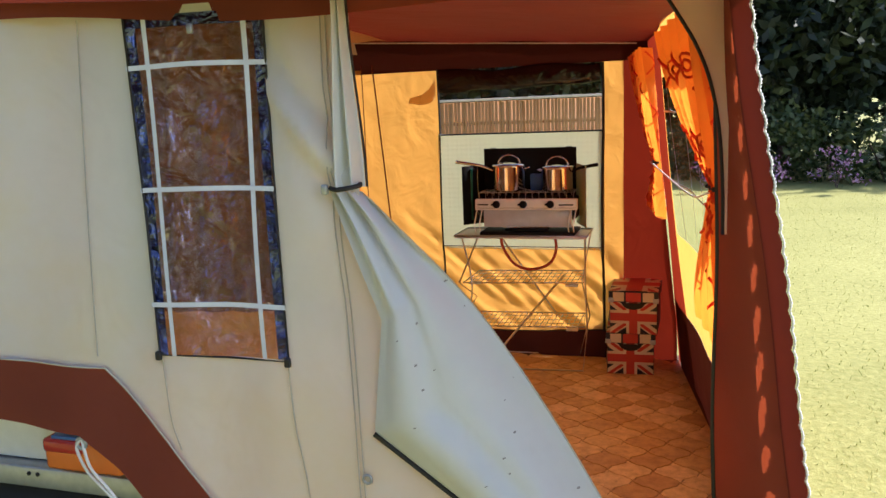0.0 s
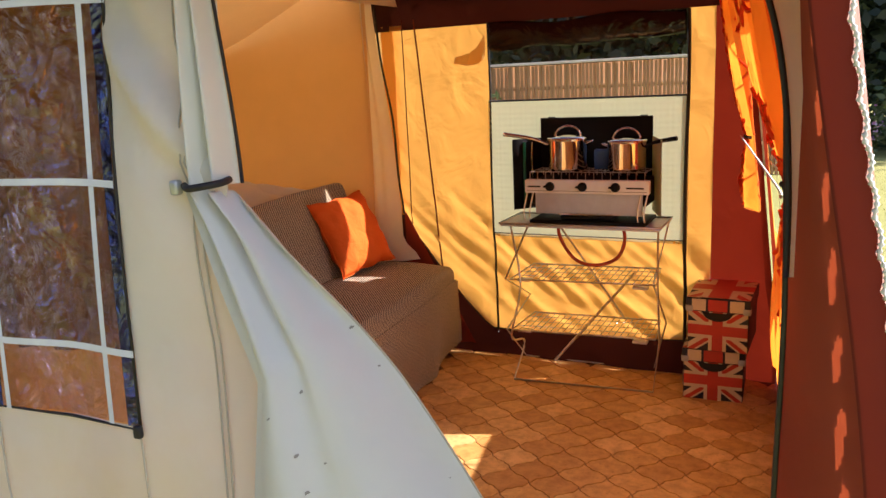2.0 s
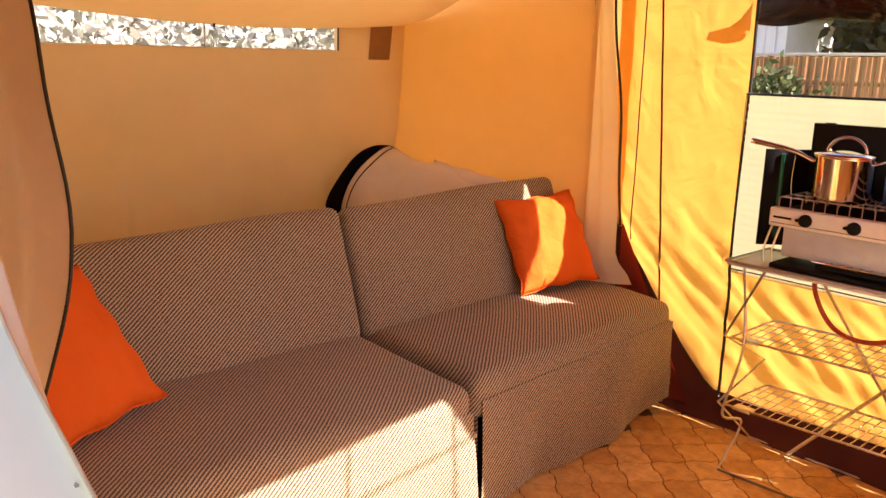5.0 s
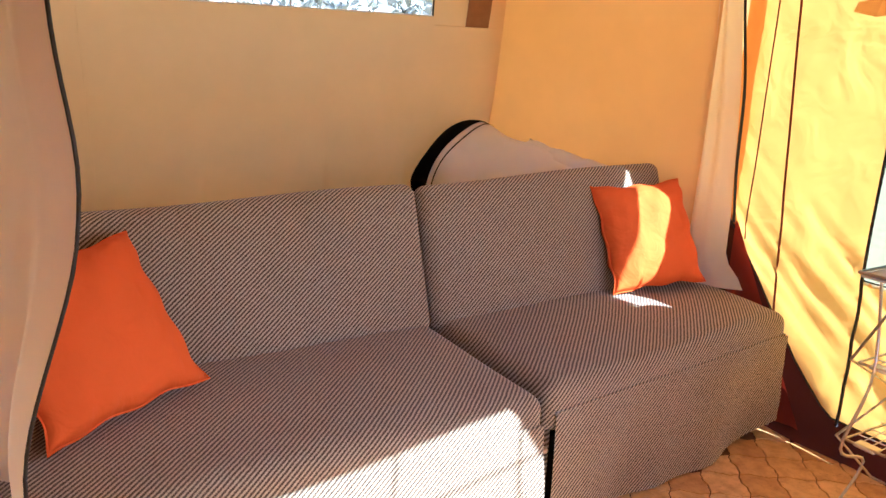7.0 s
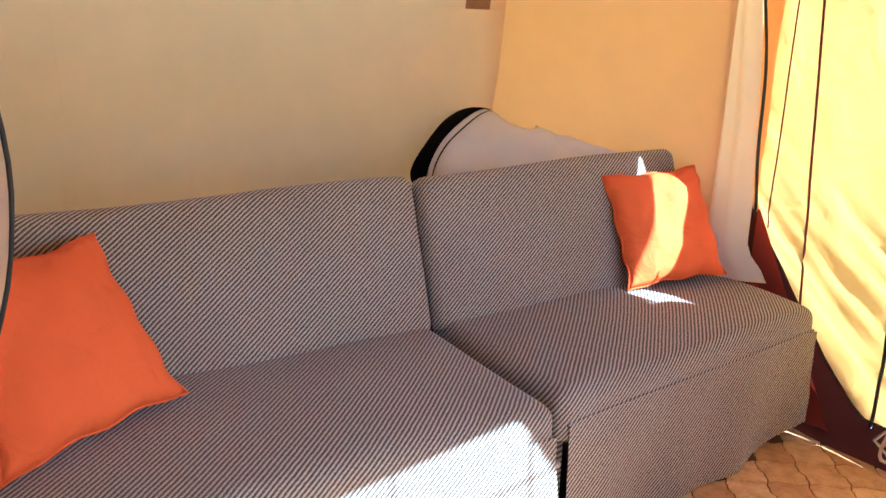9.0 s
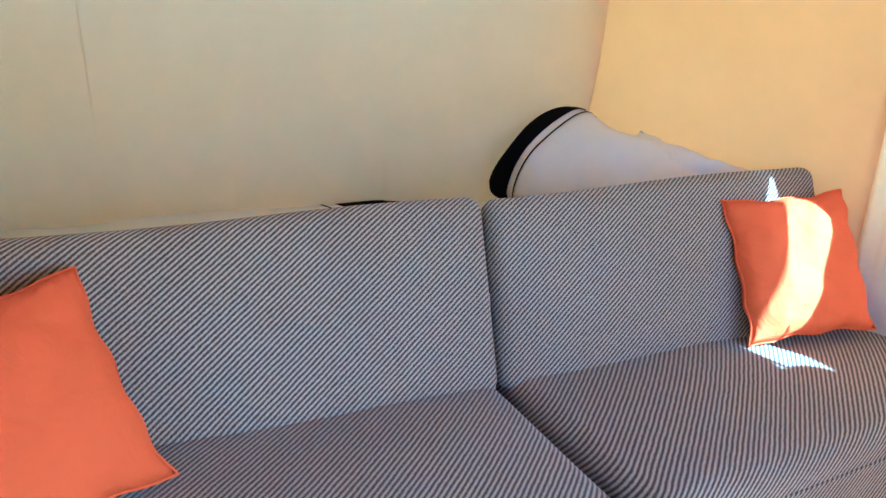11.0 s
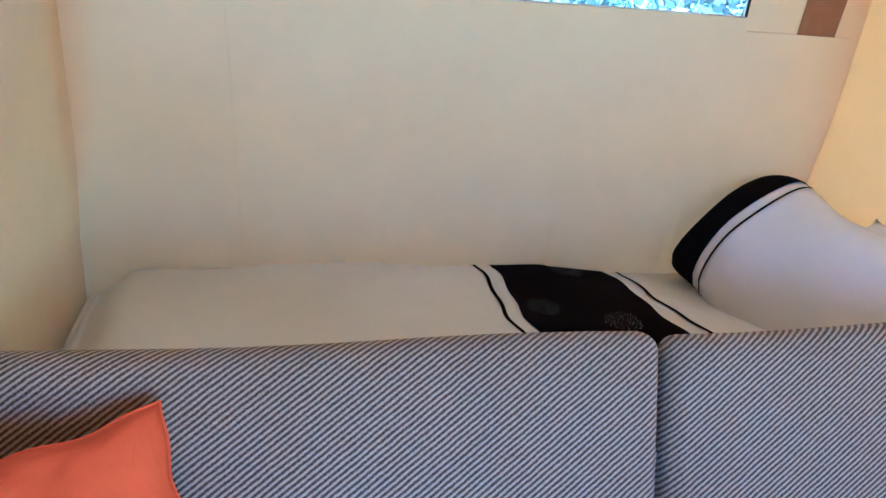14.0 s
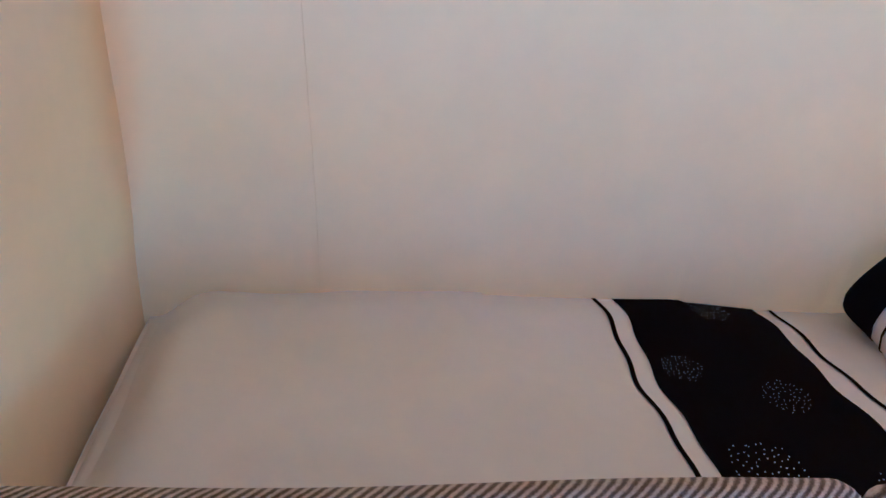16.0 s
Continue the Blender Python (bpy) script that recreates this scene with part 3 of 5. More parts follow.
wall_north = struct(part("wall_north", gold_panel(-0.56, 0.0, low_edge, 1.575, 40, 60), GOLD), "golden yellow canvas end wall with diagonal folds")
part("lower_panel", gold_panel(0.0, 0.88, low_edge, 0.594, 80, 44), GOLD, wall_north)
part("side_panel", gold_panel(0.88, 0.985, low_edge, 1.56, 12, 50), GOLD, wall_north)
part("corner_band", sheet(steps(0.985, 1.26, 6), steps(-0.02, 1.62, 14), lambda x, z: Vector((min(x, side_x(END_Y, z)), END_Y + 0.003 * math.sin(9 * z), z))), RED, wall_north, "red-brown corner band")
part("header", sheet(steps(-0.62, 1.12, 40), steps(0, 1, 5), lambda x, v: Vector((x, END_Y - 0.006 + 0.006 * math.sin(9 * x), lerp(1.552, 1.725 - 0.06 * x, v)))), MUD, wall_north, "dark red header band")
part("header_cord", tube([(x, END_Y - 0.02, 1.695 - 0.06 * x) for x in steps(-0.5, 1.05, 20)], 0.004, 6), WHITE_PIPING, wall_north)
part("skirt", sheet(steps(-0.95, 0.985, 50), steps(0, 1, 8), lambda x, v: Vector((x, END_Y + 0.012 - 0.05 * (1 - v) * (1 - v) + 0.006 * math.sin(17 * x), lerp(-0.01, low_edge(x) + 0.02, v)))), MUD, wall_north, "dark red-brown mud skirt")
part("seam_cord", tube([end_wall(lerp(-0.375, -0.285, k / 12), lerp(1.60, 0.40, k / 12)) + Vector((0, -0.004, 0)) for k in range(13)], 0.004, 6), BROWN, wall_north)
part("seam_cord", tube([end_wall(-0.44, lerp(1.60, 0.62, k / 12)) + Vector((0, -0.004, 0)) for k in range(13)], 0.0025, 6), BROWN, wall_north)
for x0, za, zb in ((0.0, 0.10, 1.56), (0.88, 0.14, 1.55)):
    part("zip", tube([end_wall(x0 + 0.004 * math.sin(6 * z), z) + Vector((0, -0.004, 0)) for z in steps(za, zb, 30)], 0.0055 if x0 == 0 else 0.008, 6), ZIP, wall_north)
part("hem_cord", tube([end_wall(x, low_edge(x)) + Vector((0, -0.004, 0)) for x in steps(-0.56, 0.985, 40)], 0.0035, 5), DARK_PIPING, wall_north)


def splash(x, z):
    q = 0.0025 * math.sin(2 * math.pi * (x + z) / 0.052) * math.sin(2 * math.pi * (x - z) / 0.052)
    return Vector((x, END_Y - 0.006 - q, z))


bm = bmesh.new()
tab = [bm.verts.new((x, END_Y - 0.022 - 0.02 * (x < -0.1), z)) for x, z in ((-0.008, 1.505), (-0.045, 1.455), (-0.085, 1.428), (-0.150, 1.412), (-0.158, 1.385), (-0.10, 1.372), (-0.04, 1.380), (-0.008, 1.405))]
bm.faces.new(tab)
part("cloth_tab", bm, OUTER_GOLD, wall_north, smooth=False)
part("splash_panel", sheet(steps(-0.008, 0.888, 84), steps(0.580, 1.212, 60), splash), QUILT, wall_north, "pale green quilted splash cloth panel")
part("panel_cord", tube([(x, END_Y - 0.010, 1.208) for x in steps(0, 0.88, 8)], 0.0045, 6), ZIP, wall_north)
part("panel_cord", tube([(x, END_Y - 0.008, 0.594) for x in steps(0, 0.88, 8)], 0.0025, 6), ZIP, wall_north)
win = thing("window_3", "clear plastic end window with the cover rolled up above", "window", kind="structure")
part("pane", sheet(steps(0.004, 0.876, 20), steps(1.21, 1.56, 8), lambda x, z: Vector((x, END_Y + 0.004 + 0.002 * math.sin(20 * x + 9 * z), z))), CLEAR_FILM, win).visible_shadow = False
part("rolled_cover", sheet(steps(0.01, 0.87, 40), steps(0, 1, 10), lambda x, a: Vector((x, END_Y - 0.016 + 0.016 * math.cos(2 * math.pi * a), 1.502 + 0.005 * math.sin(14 * x) + (0.050 + 0.007 * math.sin(9 * x + 2) + (0.022 * math.exp(-((x - 0.40) / 0.20) ** 2) + 0.030 * math.exp(-((x - 0.10) / 0.11) ** 2) if a > 0.5 else 0.0)) * math.sin(2 * math.pi * a)))), SMOKE_FILM, win)

# awning roof
def roof(x, y):
    k = (y - 0.97) / (END_Y - 0.97)
    rise = 0.07 * math.sin(math.pi * k)
    return Vector((x, y, lerp(1.635, 1.70, k) - 0.06 * x + rise + 0.006 * math.sin(10 * x) * math.sin(7 * y)))


struct(part("awning_roof", sheet(steps(-0.62, 1.44, 26), steps(0.90, END_Y + 0.02, 26), lambda x, y: roof(min(x, side_x(y, 1.66) + 0.01), y)), ROOF_AND_FOLD_SHADE), "dark red-brown canvas awning roof", "ceiling")
struct(part("roof_strap", box((1.10, 1.9, 1.665), (1.13, 1.98, 1.672), 0.002), DARK_PIPING), "dark strap under the awning roof", "strap")

# ---- inner tent over the bed ----
IX = -1.585


def inner_back(y, z):
    low = 1 - sstep(0.58, 0.80, z)
    round_a = 0.05 * sstep(0.66, 1.0, z)
    round_b = 0.02 * sstep(0.70, 1.1, z)
    corner = round_a * max(0.0, 1 - (y - 1.10) / 0.13) ** 2 + round_b * max(0.0, 1 - (3.12 - y) / 0.10) ** 2
    pleat = sum(0.010 * math.exp(-(y - p) / 0.10) for p in (1.494, 1.90, 2.36, 2.74) if y > p) * (1 - sstep(0.60, 0.86, z))
    slack = 0.008 * noise3(2.4 * y, 2.4 * z, 9.0)
    return Vector((IX + 0.05 * sstep(0.6, 1.5, z) + 0.010 * math.sin(3 * y + 2 * z) - 0.014 * low ** 1.4 + corner + pleat + slack, y, z))


def ceil_z(x, y):
    k = sstep(-1.6, -0.2, x)
    return 1.475 + 0.42 * k + 0.03 * math.sin(1.5 * y) - 0.05 * math.sin(math.pi * (y - 1.1) / 2.0) * (1 - k)


BW0, BW1, BZ0, BZ1 = 1.30, 2.806, 1.335, 1.56
struct(part("wall_inner_west", sheet(steps(1.08, 3.14, 150, BW0, BW1), steps(0.40, 1.62, 44, BZ0, BZ1), inner_back, lambda y, z: BW0 < y < BW1 and BZ0 < z < BZ1), INNER), "cream cotton inner tent wall behind the bed")
inner_west = bpy.data.objects["wall_inner_west"]
part("seam", tube([inner_back(1.505 + 0.02 * math.sin(3 * z), z) + Vector((0.003, 0, 0)) for z in steps(0.55, 1.3, 16)], 0.0006, 5), INNER, inner_west)
part("seam", tube([inner_back(y, 1.30) + Vector((0.003, 0, 0)) for y in steps(2.82, 3.12, 8)], 0.0012, 5), INNER, inner_west)
struct(part("wall_inner_north", sheet(steps(IX, -0.575, 34), steps(0, 1, 26), lambda x, v: Vector((x, 3.115 + 0.235 * (x + 1.58) + 0.010 * math.sin(4 * x + 3 * v), lerp(0.46 if x > -0.86 else 0.40, 1.98, v)))), INNER), "cream cotton end wall of the inner tent")
struct(part("wall_inner_south", sheet(steps(IX, -0.30, 30), steps(0, 1, 26), lambda x, v: Vector((x, 1.115 + 0.03 * max(0.0, 1 - (x - IX) / 0.16) ** 2 * sstep(0.15, 0.4, v) + 0.018 * math.sin(5 * x + 2 * v) + 0.04 * (1 - v) * sstep(-1.1, -1.6, x), lerp(0.44, 1.98, v)))), INNER), "cream cotton end wall of the inner tent")
struct(part("ceiling", sheet(steps(IX + 0.02, -0.25, 34), steps(1.08, 3.16, 34), lambda x, y: Vector((x, y, ceil_z(x, y)))), INNER), "sagging cream cotton ceiling of the inner tent", "ceiling")
struct(part("inner_header", sheet(steps(1.05, 3.50, 30), steps(0, 1, 4), lambda y, v: Vector((-0.27 - 0.10 * v, y, lerp(1.70, 2.05, v) + 0.02 * math.sin(6 * y)))), INNER), "cotton header over the open front of the inner tent", "tent wall")
# outer shell around the bed end
struct(part("wall_west", sheet(steps(0.95, 3.50, 20), steps(0.0, 1.75, 14, 1.28, 1.62), lambda y, z: Vector((-1.93 + 0.05 * z, y, z)), lambda y, z: 1.28 < z < 1.62 and 1.2 < y < 2.95), OUTER_WEST), "cream canvas outer wall of the trailer tent")
struct(part("wall_outer_north", sheet(steps(-1.93, -0.47, 16), steps(0.0, 2.1, 14), lambda x, z: Vector((x, END_Y + 0.01, z))), OUTER_GOLD), "golden canvas outer end wall of the trailer tent")
struct(part("outer_roof", sheet(steps(-1.95, -0.45, 12), steps(0.93, 3.52, 12), lambda x, y: Vector((x, y, lerp(1.74, 2.12, (x + 1.95) / 1.5)))), ROOF), "pale canvas roof over the bed end", "ceiling")
struct(part("wall_south_gable", sheet(steps(-1.95, -0.45, 8), steps(0, 1, 3), lambda x, v: Vector((x, door_y(1.62), lerp(1.62, 2.12, v)))), BROWN), "brown canvas gable", "tent wall")
struct(part("roof_riser", sheet(steps(0.93, 3.52, 10), steps(0, 1, 4), lambda y, v: Vector((-0.46 - 0.1 * v, y, lerp(1.66, 2.12, v)))), ROOF), "pale canvas riser between the two roofs", "tent wall")

win = thing("window_4", "narrow clear plastic window in the inner tent wall", "window", kind="structure")
part("pane", sheet(steps(BW0, BW1, 14), steps(BZ0, BZ1, 4), lambda y, z: inner_back(y, z) + Vector((0.003, 0, 0))), CLEAR_FILM, win).visible_shadow = False
part("side_hem", tube([inner_back(BW1, z) + Vector((0.004, 0, 0)) for z in steps(BZ0, BZ1, 5)], 0.004, 5), DARK_PIPING, win)
part("lower_hem", tube([inner_back(y, BZ0) + Vector((0.004, 0, 0)) for y in steps(BW0, BW1, 12)], 0.0025, 5), PALE, win)
part("bar", tube([inner_back(2.20, z) + Vector((0.006, 0, 0)) for z in steps(BZ0, BZ1, 5)], 0.004, 5), GALV, win)
p = inner_back(2.24, 1.43)
part("hook", box(p + Vector((0.004, -0.004, -0.02)), p + Vector((0.012, 0.004, 0.02)), 0.002), DARK_PIPING, win)
strap = tagged(part("cloth_strap", sheet(steps(2.965, 3.075, 4), steps(1.30, 1.475, 6), lambda y, z: inner_back(y + 0.06 * (z - 1.3), z) + Vector((0.006, 0, 0))), STRAP), "brown cloth strap on the inner tent wall", "strap")

# hanging edges of the inner tent's front
edge = thing("inner_tent_curtain", "pale cotton curtain edge with dark piping beside the sofa", "curtain")


def far_edge(u, z):
    free = -0.461 - 0.105 * max(0, z - 0.70) + 0.085 * sstep(0.56, 0.455, z) + 0.006 * math.sin(7 * z)
    fold = math.sin(math.pi * u)
    return Vector((lerp(-0.60, free, u), lerp(3.348, 3.400, u) - (0.020 + 0.030 * sstep(1.0, 0.5, z)) * fold + 0.008 * math.sin(13 * u + 2 * z) * fold, z))


part("cloth", sheet(steps(0, 1, 14), steps(0.455, 1.95, 40), far_edge), PALE, edge)
part("piping", tube([far_edge(1, z) + Vector((0.003 + 0.008 * math.sin(6 * z + 1) ** 2, 0.006, 0)) for z in steps(0.68, 1.95, 30)], 0.0055, 6), DARK_PIPING, edge)
near = thing("inner_tent_curtain", "pale cotton curtain edge with dark piping hanging over the sofa end", "curtain")


def near_edge(u, z):
    free_y = 1.237 + 0.026 * math.exp(-((z - 1.03) / 0.16) ** 2) - 0.085 * sstep(0.92, 0.52, z)
    free_x = lerp(-0.015, -0.25, sstep(1.30, 1.75, z))
    back_x = lerp(-0.35, -0.42, sstep(1.30, 1.75, z))
    fold = math.sin(math.pi * u)
    return Vector((lerp(back_x, free_x, u), lerp(1.106, free_y, u ** 1.2) + (0.016 * math.sin(11 * u + 1.5 * z) + 0.007 * math.sin(23 * u - 2 * z)) * fold, max(z, 0.47) if u < 0.80 else z))


part("cloth", sheet(steps(0, 1, 24), steps(0.30, 1.95, 30), near_edge), PALE, near)
part("piping", tube([near_edge(1, z) + Vector((0.003, 0.002, 0)) for z in steps(0.30, 1.95, 40)], 0.0035, 6), DARK_PIPING, near)
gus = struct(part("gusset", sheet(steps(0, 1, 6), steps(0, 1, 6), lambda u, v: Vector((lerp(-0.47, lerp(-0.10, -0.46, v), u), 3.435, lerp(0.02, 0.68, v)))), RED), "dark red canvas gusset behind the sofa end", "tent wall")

# ---- door flap, tied back ----
flap = thing("door_flap", "cream canvas door flap tied back to one side", "door flap")
TX, TZ = 0.538, 1.172


def upper_flap(u, z):
    k = sstep(TZ, 1.62, z)
    x = lerp(lerp(TX - 0.030, TX + 0.036, u), lerp(0.534, 0.550, u), k)
    return Vector((x, 0.985 + 0.035 * u + (0.018 - 0.006 * k) * math.sin(13 * u + 1.2 * z) , z))


part("gathered_cloth", sheet(steps(0, 1, 26), steps(TZ, 1.62, 22), upper_flap), FLAP, flap)
part("edge_piping", tube([upper_flap(1, z) + Vector((0.003, 0.002, 0)) for z in steps(TZ, 1.62, 14)], 0.003, 6), DARK_PIPING, flap)


def lower_flap(u, v):
    # v: down from the tie; u: across, from the wall side to the free edge
    if v < 0.25:
        left = Vector((TX - 0.035, 0, TZ)).lerp(Vector((0.622, 0, 0.86)), v / 0.25)
    elif v < 0.42:
        left = Vector((0.622, 0, 0.86)).lerp(Vector((0.597, 0, 0.585)), (v - 0.25) / 0.17)
    else:
        left = Vector((0.597, 0, 0.585)).lerp(Vector((1.36, 0, -0.01)), (v - 0.42) / 0.58)
    d = 0.84 * v
    right = Vector((TX + 0.033 + d, 0, TZ - 0.012 - 0.888 * d - 0.80 * d * d))
    p = left.lerp(right, u)
    spread = sstep(0.0, 0.35, v)
    bulge = -0.06 * math.sin(math.pi * u) * spread - 0.02 * math.sin(math.pi * min(1, u * 1.6)) * spread
    crease = (0.016 * (1 - spread) + 0.005) * math.sin(15 * u + 1.5 * v + 1.6 * noise3(2 * u, 3 * v, 2.0)) + 0.010 * spread * noise3(5 * u, 2.2 * v, 6.0) + 0.004 * (1 - 0.6 * spread) * math.sin(31 * u - 4 * v)
    p.y = lerp(0.985 + 0.03 * u, door_y(max(0.05, p.z), p.x) - 0.015 + 0.05 * u, spread) + bulge + crease
    p.z = max(p.z, -0.02)
    return p


part("lower_cloth", sheet(steps(0, 1, 40), steps(0, 1, 60), lower_flap), FLAP, flap)
part("zip_edge", tube([lower_flap(0, v) + Vector((0, -0.004, -0.002)) for v in steps(0.42, 1, 16)], 0.006, 6), ZIP, flap)
r = random.Random(31)
bm = bmesh.new()
for _ in range(26):
    u, v = r.uniform(0.30, 0.95), r.uniform(0.22, 0.85)
    size = r.uniform(0.002, 0.006)
    c, du, dv = lower_flap(u, v), lower_flap(u + 0.01, v) - lower_flap(u, v), lower_flap(u, v + 0.01) - lower_flap(u, v)
    du.normalize()
    dv.normalize()
    bm.faces.new([bm.verts.new(c + Vector((0, -0.0035, 0)) + size * r.uniform(0.6, 1.2) * (du * math.cos(a) + 0.6 * dv * math.sin(a))) for a in [k * math.pi / 4 for k in range(8)]])
tagged(part("dirt_mark", bm, DIRT, flap, "small grey dirt marks"), kind="stuff")
part("free_hem", tube([lower_flap(1, v) for v in steps(0.02, 1, 30)], 0.002, 5), STITCH, flap)
bm = tube(curve([(TX - 0.030, 0.982, TZ + 0.002), (TX - 0.008, 0.966, TZ), (TX + 0.018, 0.970, TZ + 0.003), (TX + 0.036, 0.996, TZ + 0.006), (TX + 0.030, 1.02, TZ + 0.008)]), 0.0058, 8)
part("tie_band", bm, DARK_PIPING, flap)
part("toggle", box((TX - 0.050, 0.968, TZ - 0.012), (TX - 0.034, 0.984, TZ + 0.012), 0.004), GALV, flap)
p = wall_at(0.579, 0.471)
part("eyelet", tube([p + Vector((0.011 * math.cos(a), -0.008, 0.011 * math.sin(a))) for a in [k * math.pi / 6 for k in range(12)]], 0.0035, 6, closed=True), GALV, flap)

# ---- trailer ----
trailer = thing("trailer", "white folding trailer with a galvanised frame", "trailer")
part("rear_panel", box((-1.90, 0.94, 0.418), (-0.02, 1.02, 0.66), 0.008), TRAILER_WHITE, trailer)
part("bed_base", box((-1.75, 1.12, 0.22), (-0.86, 3.10, 0.50), 0.01), TRAILER_WHITE, trailer)
part("frame_rail", box((-1.90, 0.905, 0.352), (0.0, 1.01, 0.415), 0.006), GALV, trailer)
# plain black slab from the rail down to the ground
part("underbody", box((-1.85, 0.95, 0.02), (-0.02, 1.06, 0.350)), BLACK_AND_SHADE, trailer)
lamp = part("tail_lamp", box((-0.335, 0.872, 0.432), (-0.09, 0.938, 0.520), 0.012), LENS_ORANGE, trailer, "orange and red tail lamp")
part("red_lens", box((-0.338, 0.869, 0.480), (-0.20, 0.936, 0.5225), 0.012), LENS_RED, lamp)
part("lamp_cap", box((-0.31, 0.876, 0.518), (-0.16, 0.938, 0.530), 0.004), BLUE, lamp)
for x in (-0.43, -0.40):
    part("bolt", lathe([(0.006, 0), (0.006, 0.004), (0.003, 0.006)], (0, 0), 8), BLACK_AND_SHADE, trailer).matrix_basis = pose(x, 0.905, 0.395, 90, 0, 0)
cord = thing("tent_cord", "white cord loop hooked at the skirt's edge", "cord")
part("cord", tube(curve([(-0.175, 0.843, 0.548), (-0.19, 0.838, 0.52), (-0.165, 0.838, 0.46), (-0.12, 0.842, 0.41), (-0.09, 0.85, 0.37)]), 0.004, 6), ROPE, cord)
part("cord", tube(curve([(-0.175, 0.843, 0.548), (-0.163, 0.836, 0.51), (-0.15, 0.838, 0.465), (-0.112, 0.844, 0.415), (-0.085, 0.85, 0.37)]), 0.004, 6), ROPE, cord)
part("ring", tube([(-0.175 + 0.015 * math.cos(a), 0.840, 0.535 + 0.015 * math.sin(a)) for a in [k * math.pi / 6 for k in range(12)]], 0.0045, 6, closed=True), GALV, cord)


# ---- sofa ----
def sofa_unit(y0, y1, front0, front1, back_y0, back_y1, z_top, drop, gap0, gap1, tall=0.447):
    ob = thing("sofa_unit", "sofa seat unit covered in brown and beige striped twill", "sofa", "sofa units", at=(0, 0, 0))

    def front(y):
        return lerp(front0, front1, (y - y0) / (y1 - y0))

    # seat cushion with a soft crown
    bm = box((-0.70, y0, 0.285), (0.0, y1, 0.425), 0.045, 5)
    bmesh.ops.subdivide_edges(bm, edges=[e for e in bm.edges if e.calc_length() > 0.3], cuts=16, use_grid_fill=True)
    for v in bm.verts:
        y = v.co.y
        u, w = (y - y0) / (y1 - y0), (v.co.x + 0.70) / 0.70
        v.co.x = lerp(-0.70, front(y), w)
        if v.co.z > 0.36:
            v.co.z += 0.020 * math.sin(math.pi * min(1, max(0, u))) ** 0.5 * math.sin(math.pi * min(1, max(0, w))) + 0.004 * math.sin(9 * y + 5 * w)
        v.co.z += (z_top - 0.43)
    part("seat_cushion", bm, SOFA, ob)
    part("seat_seam", tube([(front(y) + 0.001, y, z_top - 0.079 + 0.002 * math.sin(8 * y)) for y in steps(y0 + 0.02, y1 - 0.02, 24)], 0.0045, 5), SOFA, ob)

    # fabric that hangs from the seat to the floor
    def hang(y, v):
        wave = (0.016 * math.sin(10 * y + 3.4) + 0.008 * math.sin(23 * y + 1)) * (1 - v) ** 1.3 + 0.02 * (1 - v) * sstep(y1 - 0.16, y1, y)
        hem = 0.008 + 0.022 * max(0, math.sin(5.5 * y + 1.2)) + 0.030 * sstep(y1 - 0.30, y1 - 0.05, y)
        return Vector((front(y) + 0.004 + wave + 0.005 * noise3(6 * y, 5 * v, 2.0), y, lerp(hem, z_top - 0.080, v)))

    part("front_cover", sheet(steps(y0 + gap0, y1 - gap1, 40), steps(0, 1, 12), hang), SOFA, ob)
    for y in (y0 + gap0, y1 - gap1):
        part("end_cover", sheet(steps(-0.68, front(y) - 0.012, 10), steps(0.02, 0.315, 5), lambda x, z: Vector((x, y + 0.004 * math.sin(20 * x), z))), SOFA, ob)
    # black core paints the shade in the gap between the units
    part("base", box((-0.69, y0 + 0.03, 0.0), (min(front0, front1) - 0.06, y1 - 0.03, 0.29), 0.005), BLACK_AND_SHADE, ob)
    # leaning backrest
    bm = box((-0.038, back_y0, 0.0), (0.045, back_y1, tall), 0.036, 5)
    bmesh.ops.subdivide_edges(bm, edges=[e for e in bm.edges if e.calc_length() > 0.3], cuts=12, use_grid_fill=True)
    for v in bm.verts:
        u, w = (v.co.y - back_y0) / (back_y1 - back_y0), v.co.z / tall
        if v.co.x > 0.03:
            v.co.x += 0.014 * math.sin(math.pi * min(1, max(0, u))) ** 0.5 * math.sin(math.pi * min(1, max(0, w)))
        v.co.z += 0.004 * math.sin(7 * v.co.y) - drop * (1 - u) * w
    bmesh.ops.transform(bm, matrix=pose(-0.630, 0, 0.40, 0, -18.5, 0), verts=bm.verts)
    part("backrest", bm, SOFA, ob)
    return ob


unit = sofa_unit(1.09, 2.283, -0.065, -0.065, 1.08, 2.280, 0.432, 0.022, 0.006, 0.010)
part("hinge_bar", box((-0.20, 2.270, 0.255), (-0.085, 2.312, 0.270), 0.003), WIRE, unit)
sofa_unit(2.303, 3.405, -0.085, -0.185, 2.292, 3.312, 0.440, 0.030, 0.026, 0.006, 0.470)


# ---- cushions ----
def puff(w, h, t, u, v, side):
    """A place on a square cushion with pinched edges; u and v run from -1 to 1."""
    x = w / 2 * u * (1 - 0.085 * (1 - v ** 4) * abs(u)) + 0.004 * math.sin(11 * v) * u
    y = h / 2 * v * (1 - 0.085 * (1 - u ** 4) * abs(v)) + 0.004 * math.sin(9 * u + 1) * v
    fat = max(0.0, (1 - abs(u) ** 3.2) * (1 - abs(v) ** 3.2)) ** 0.55
    wrinkle = 1 + 0.24 * noise3(2.2 * u, 2.2 * v, w * 9 + h) + 0.10 * noise3(6 * u, 2.5 * v, 4.0) + 0.25 * noise3(5 * u, 5 * v, 1.0) * max(abs(u), abs(v)) ** 3
    return Vector((x, y, side * t / 2 * fat * wrinkle))


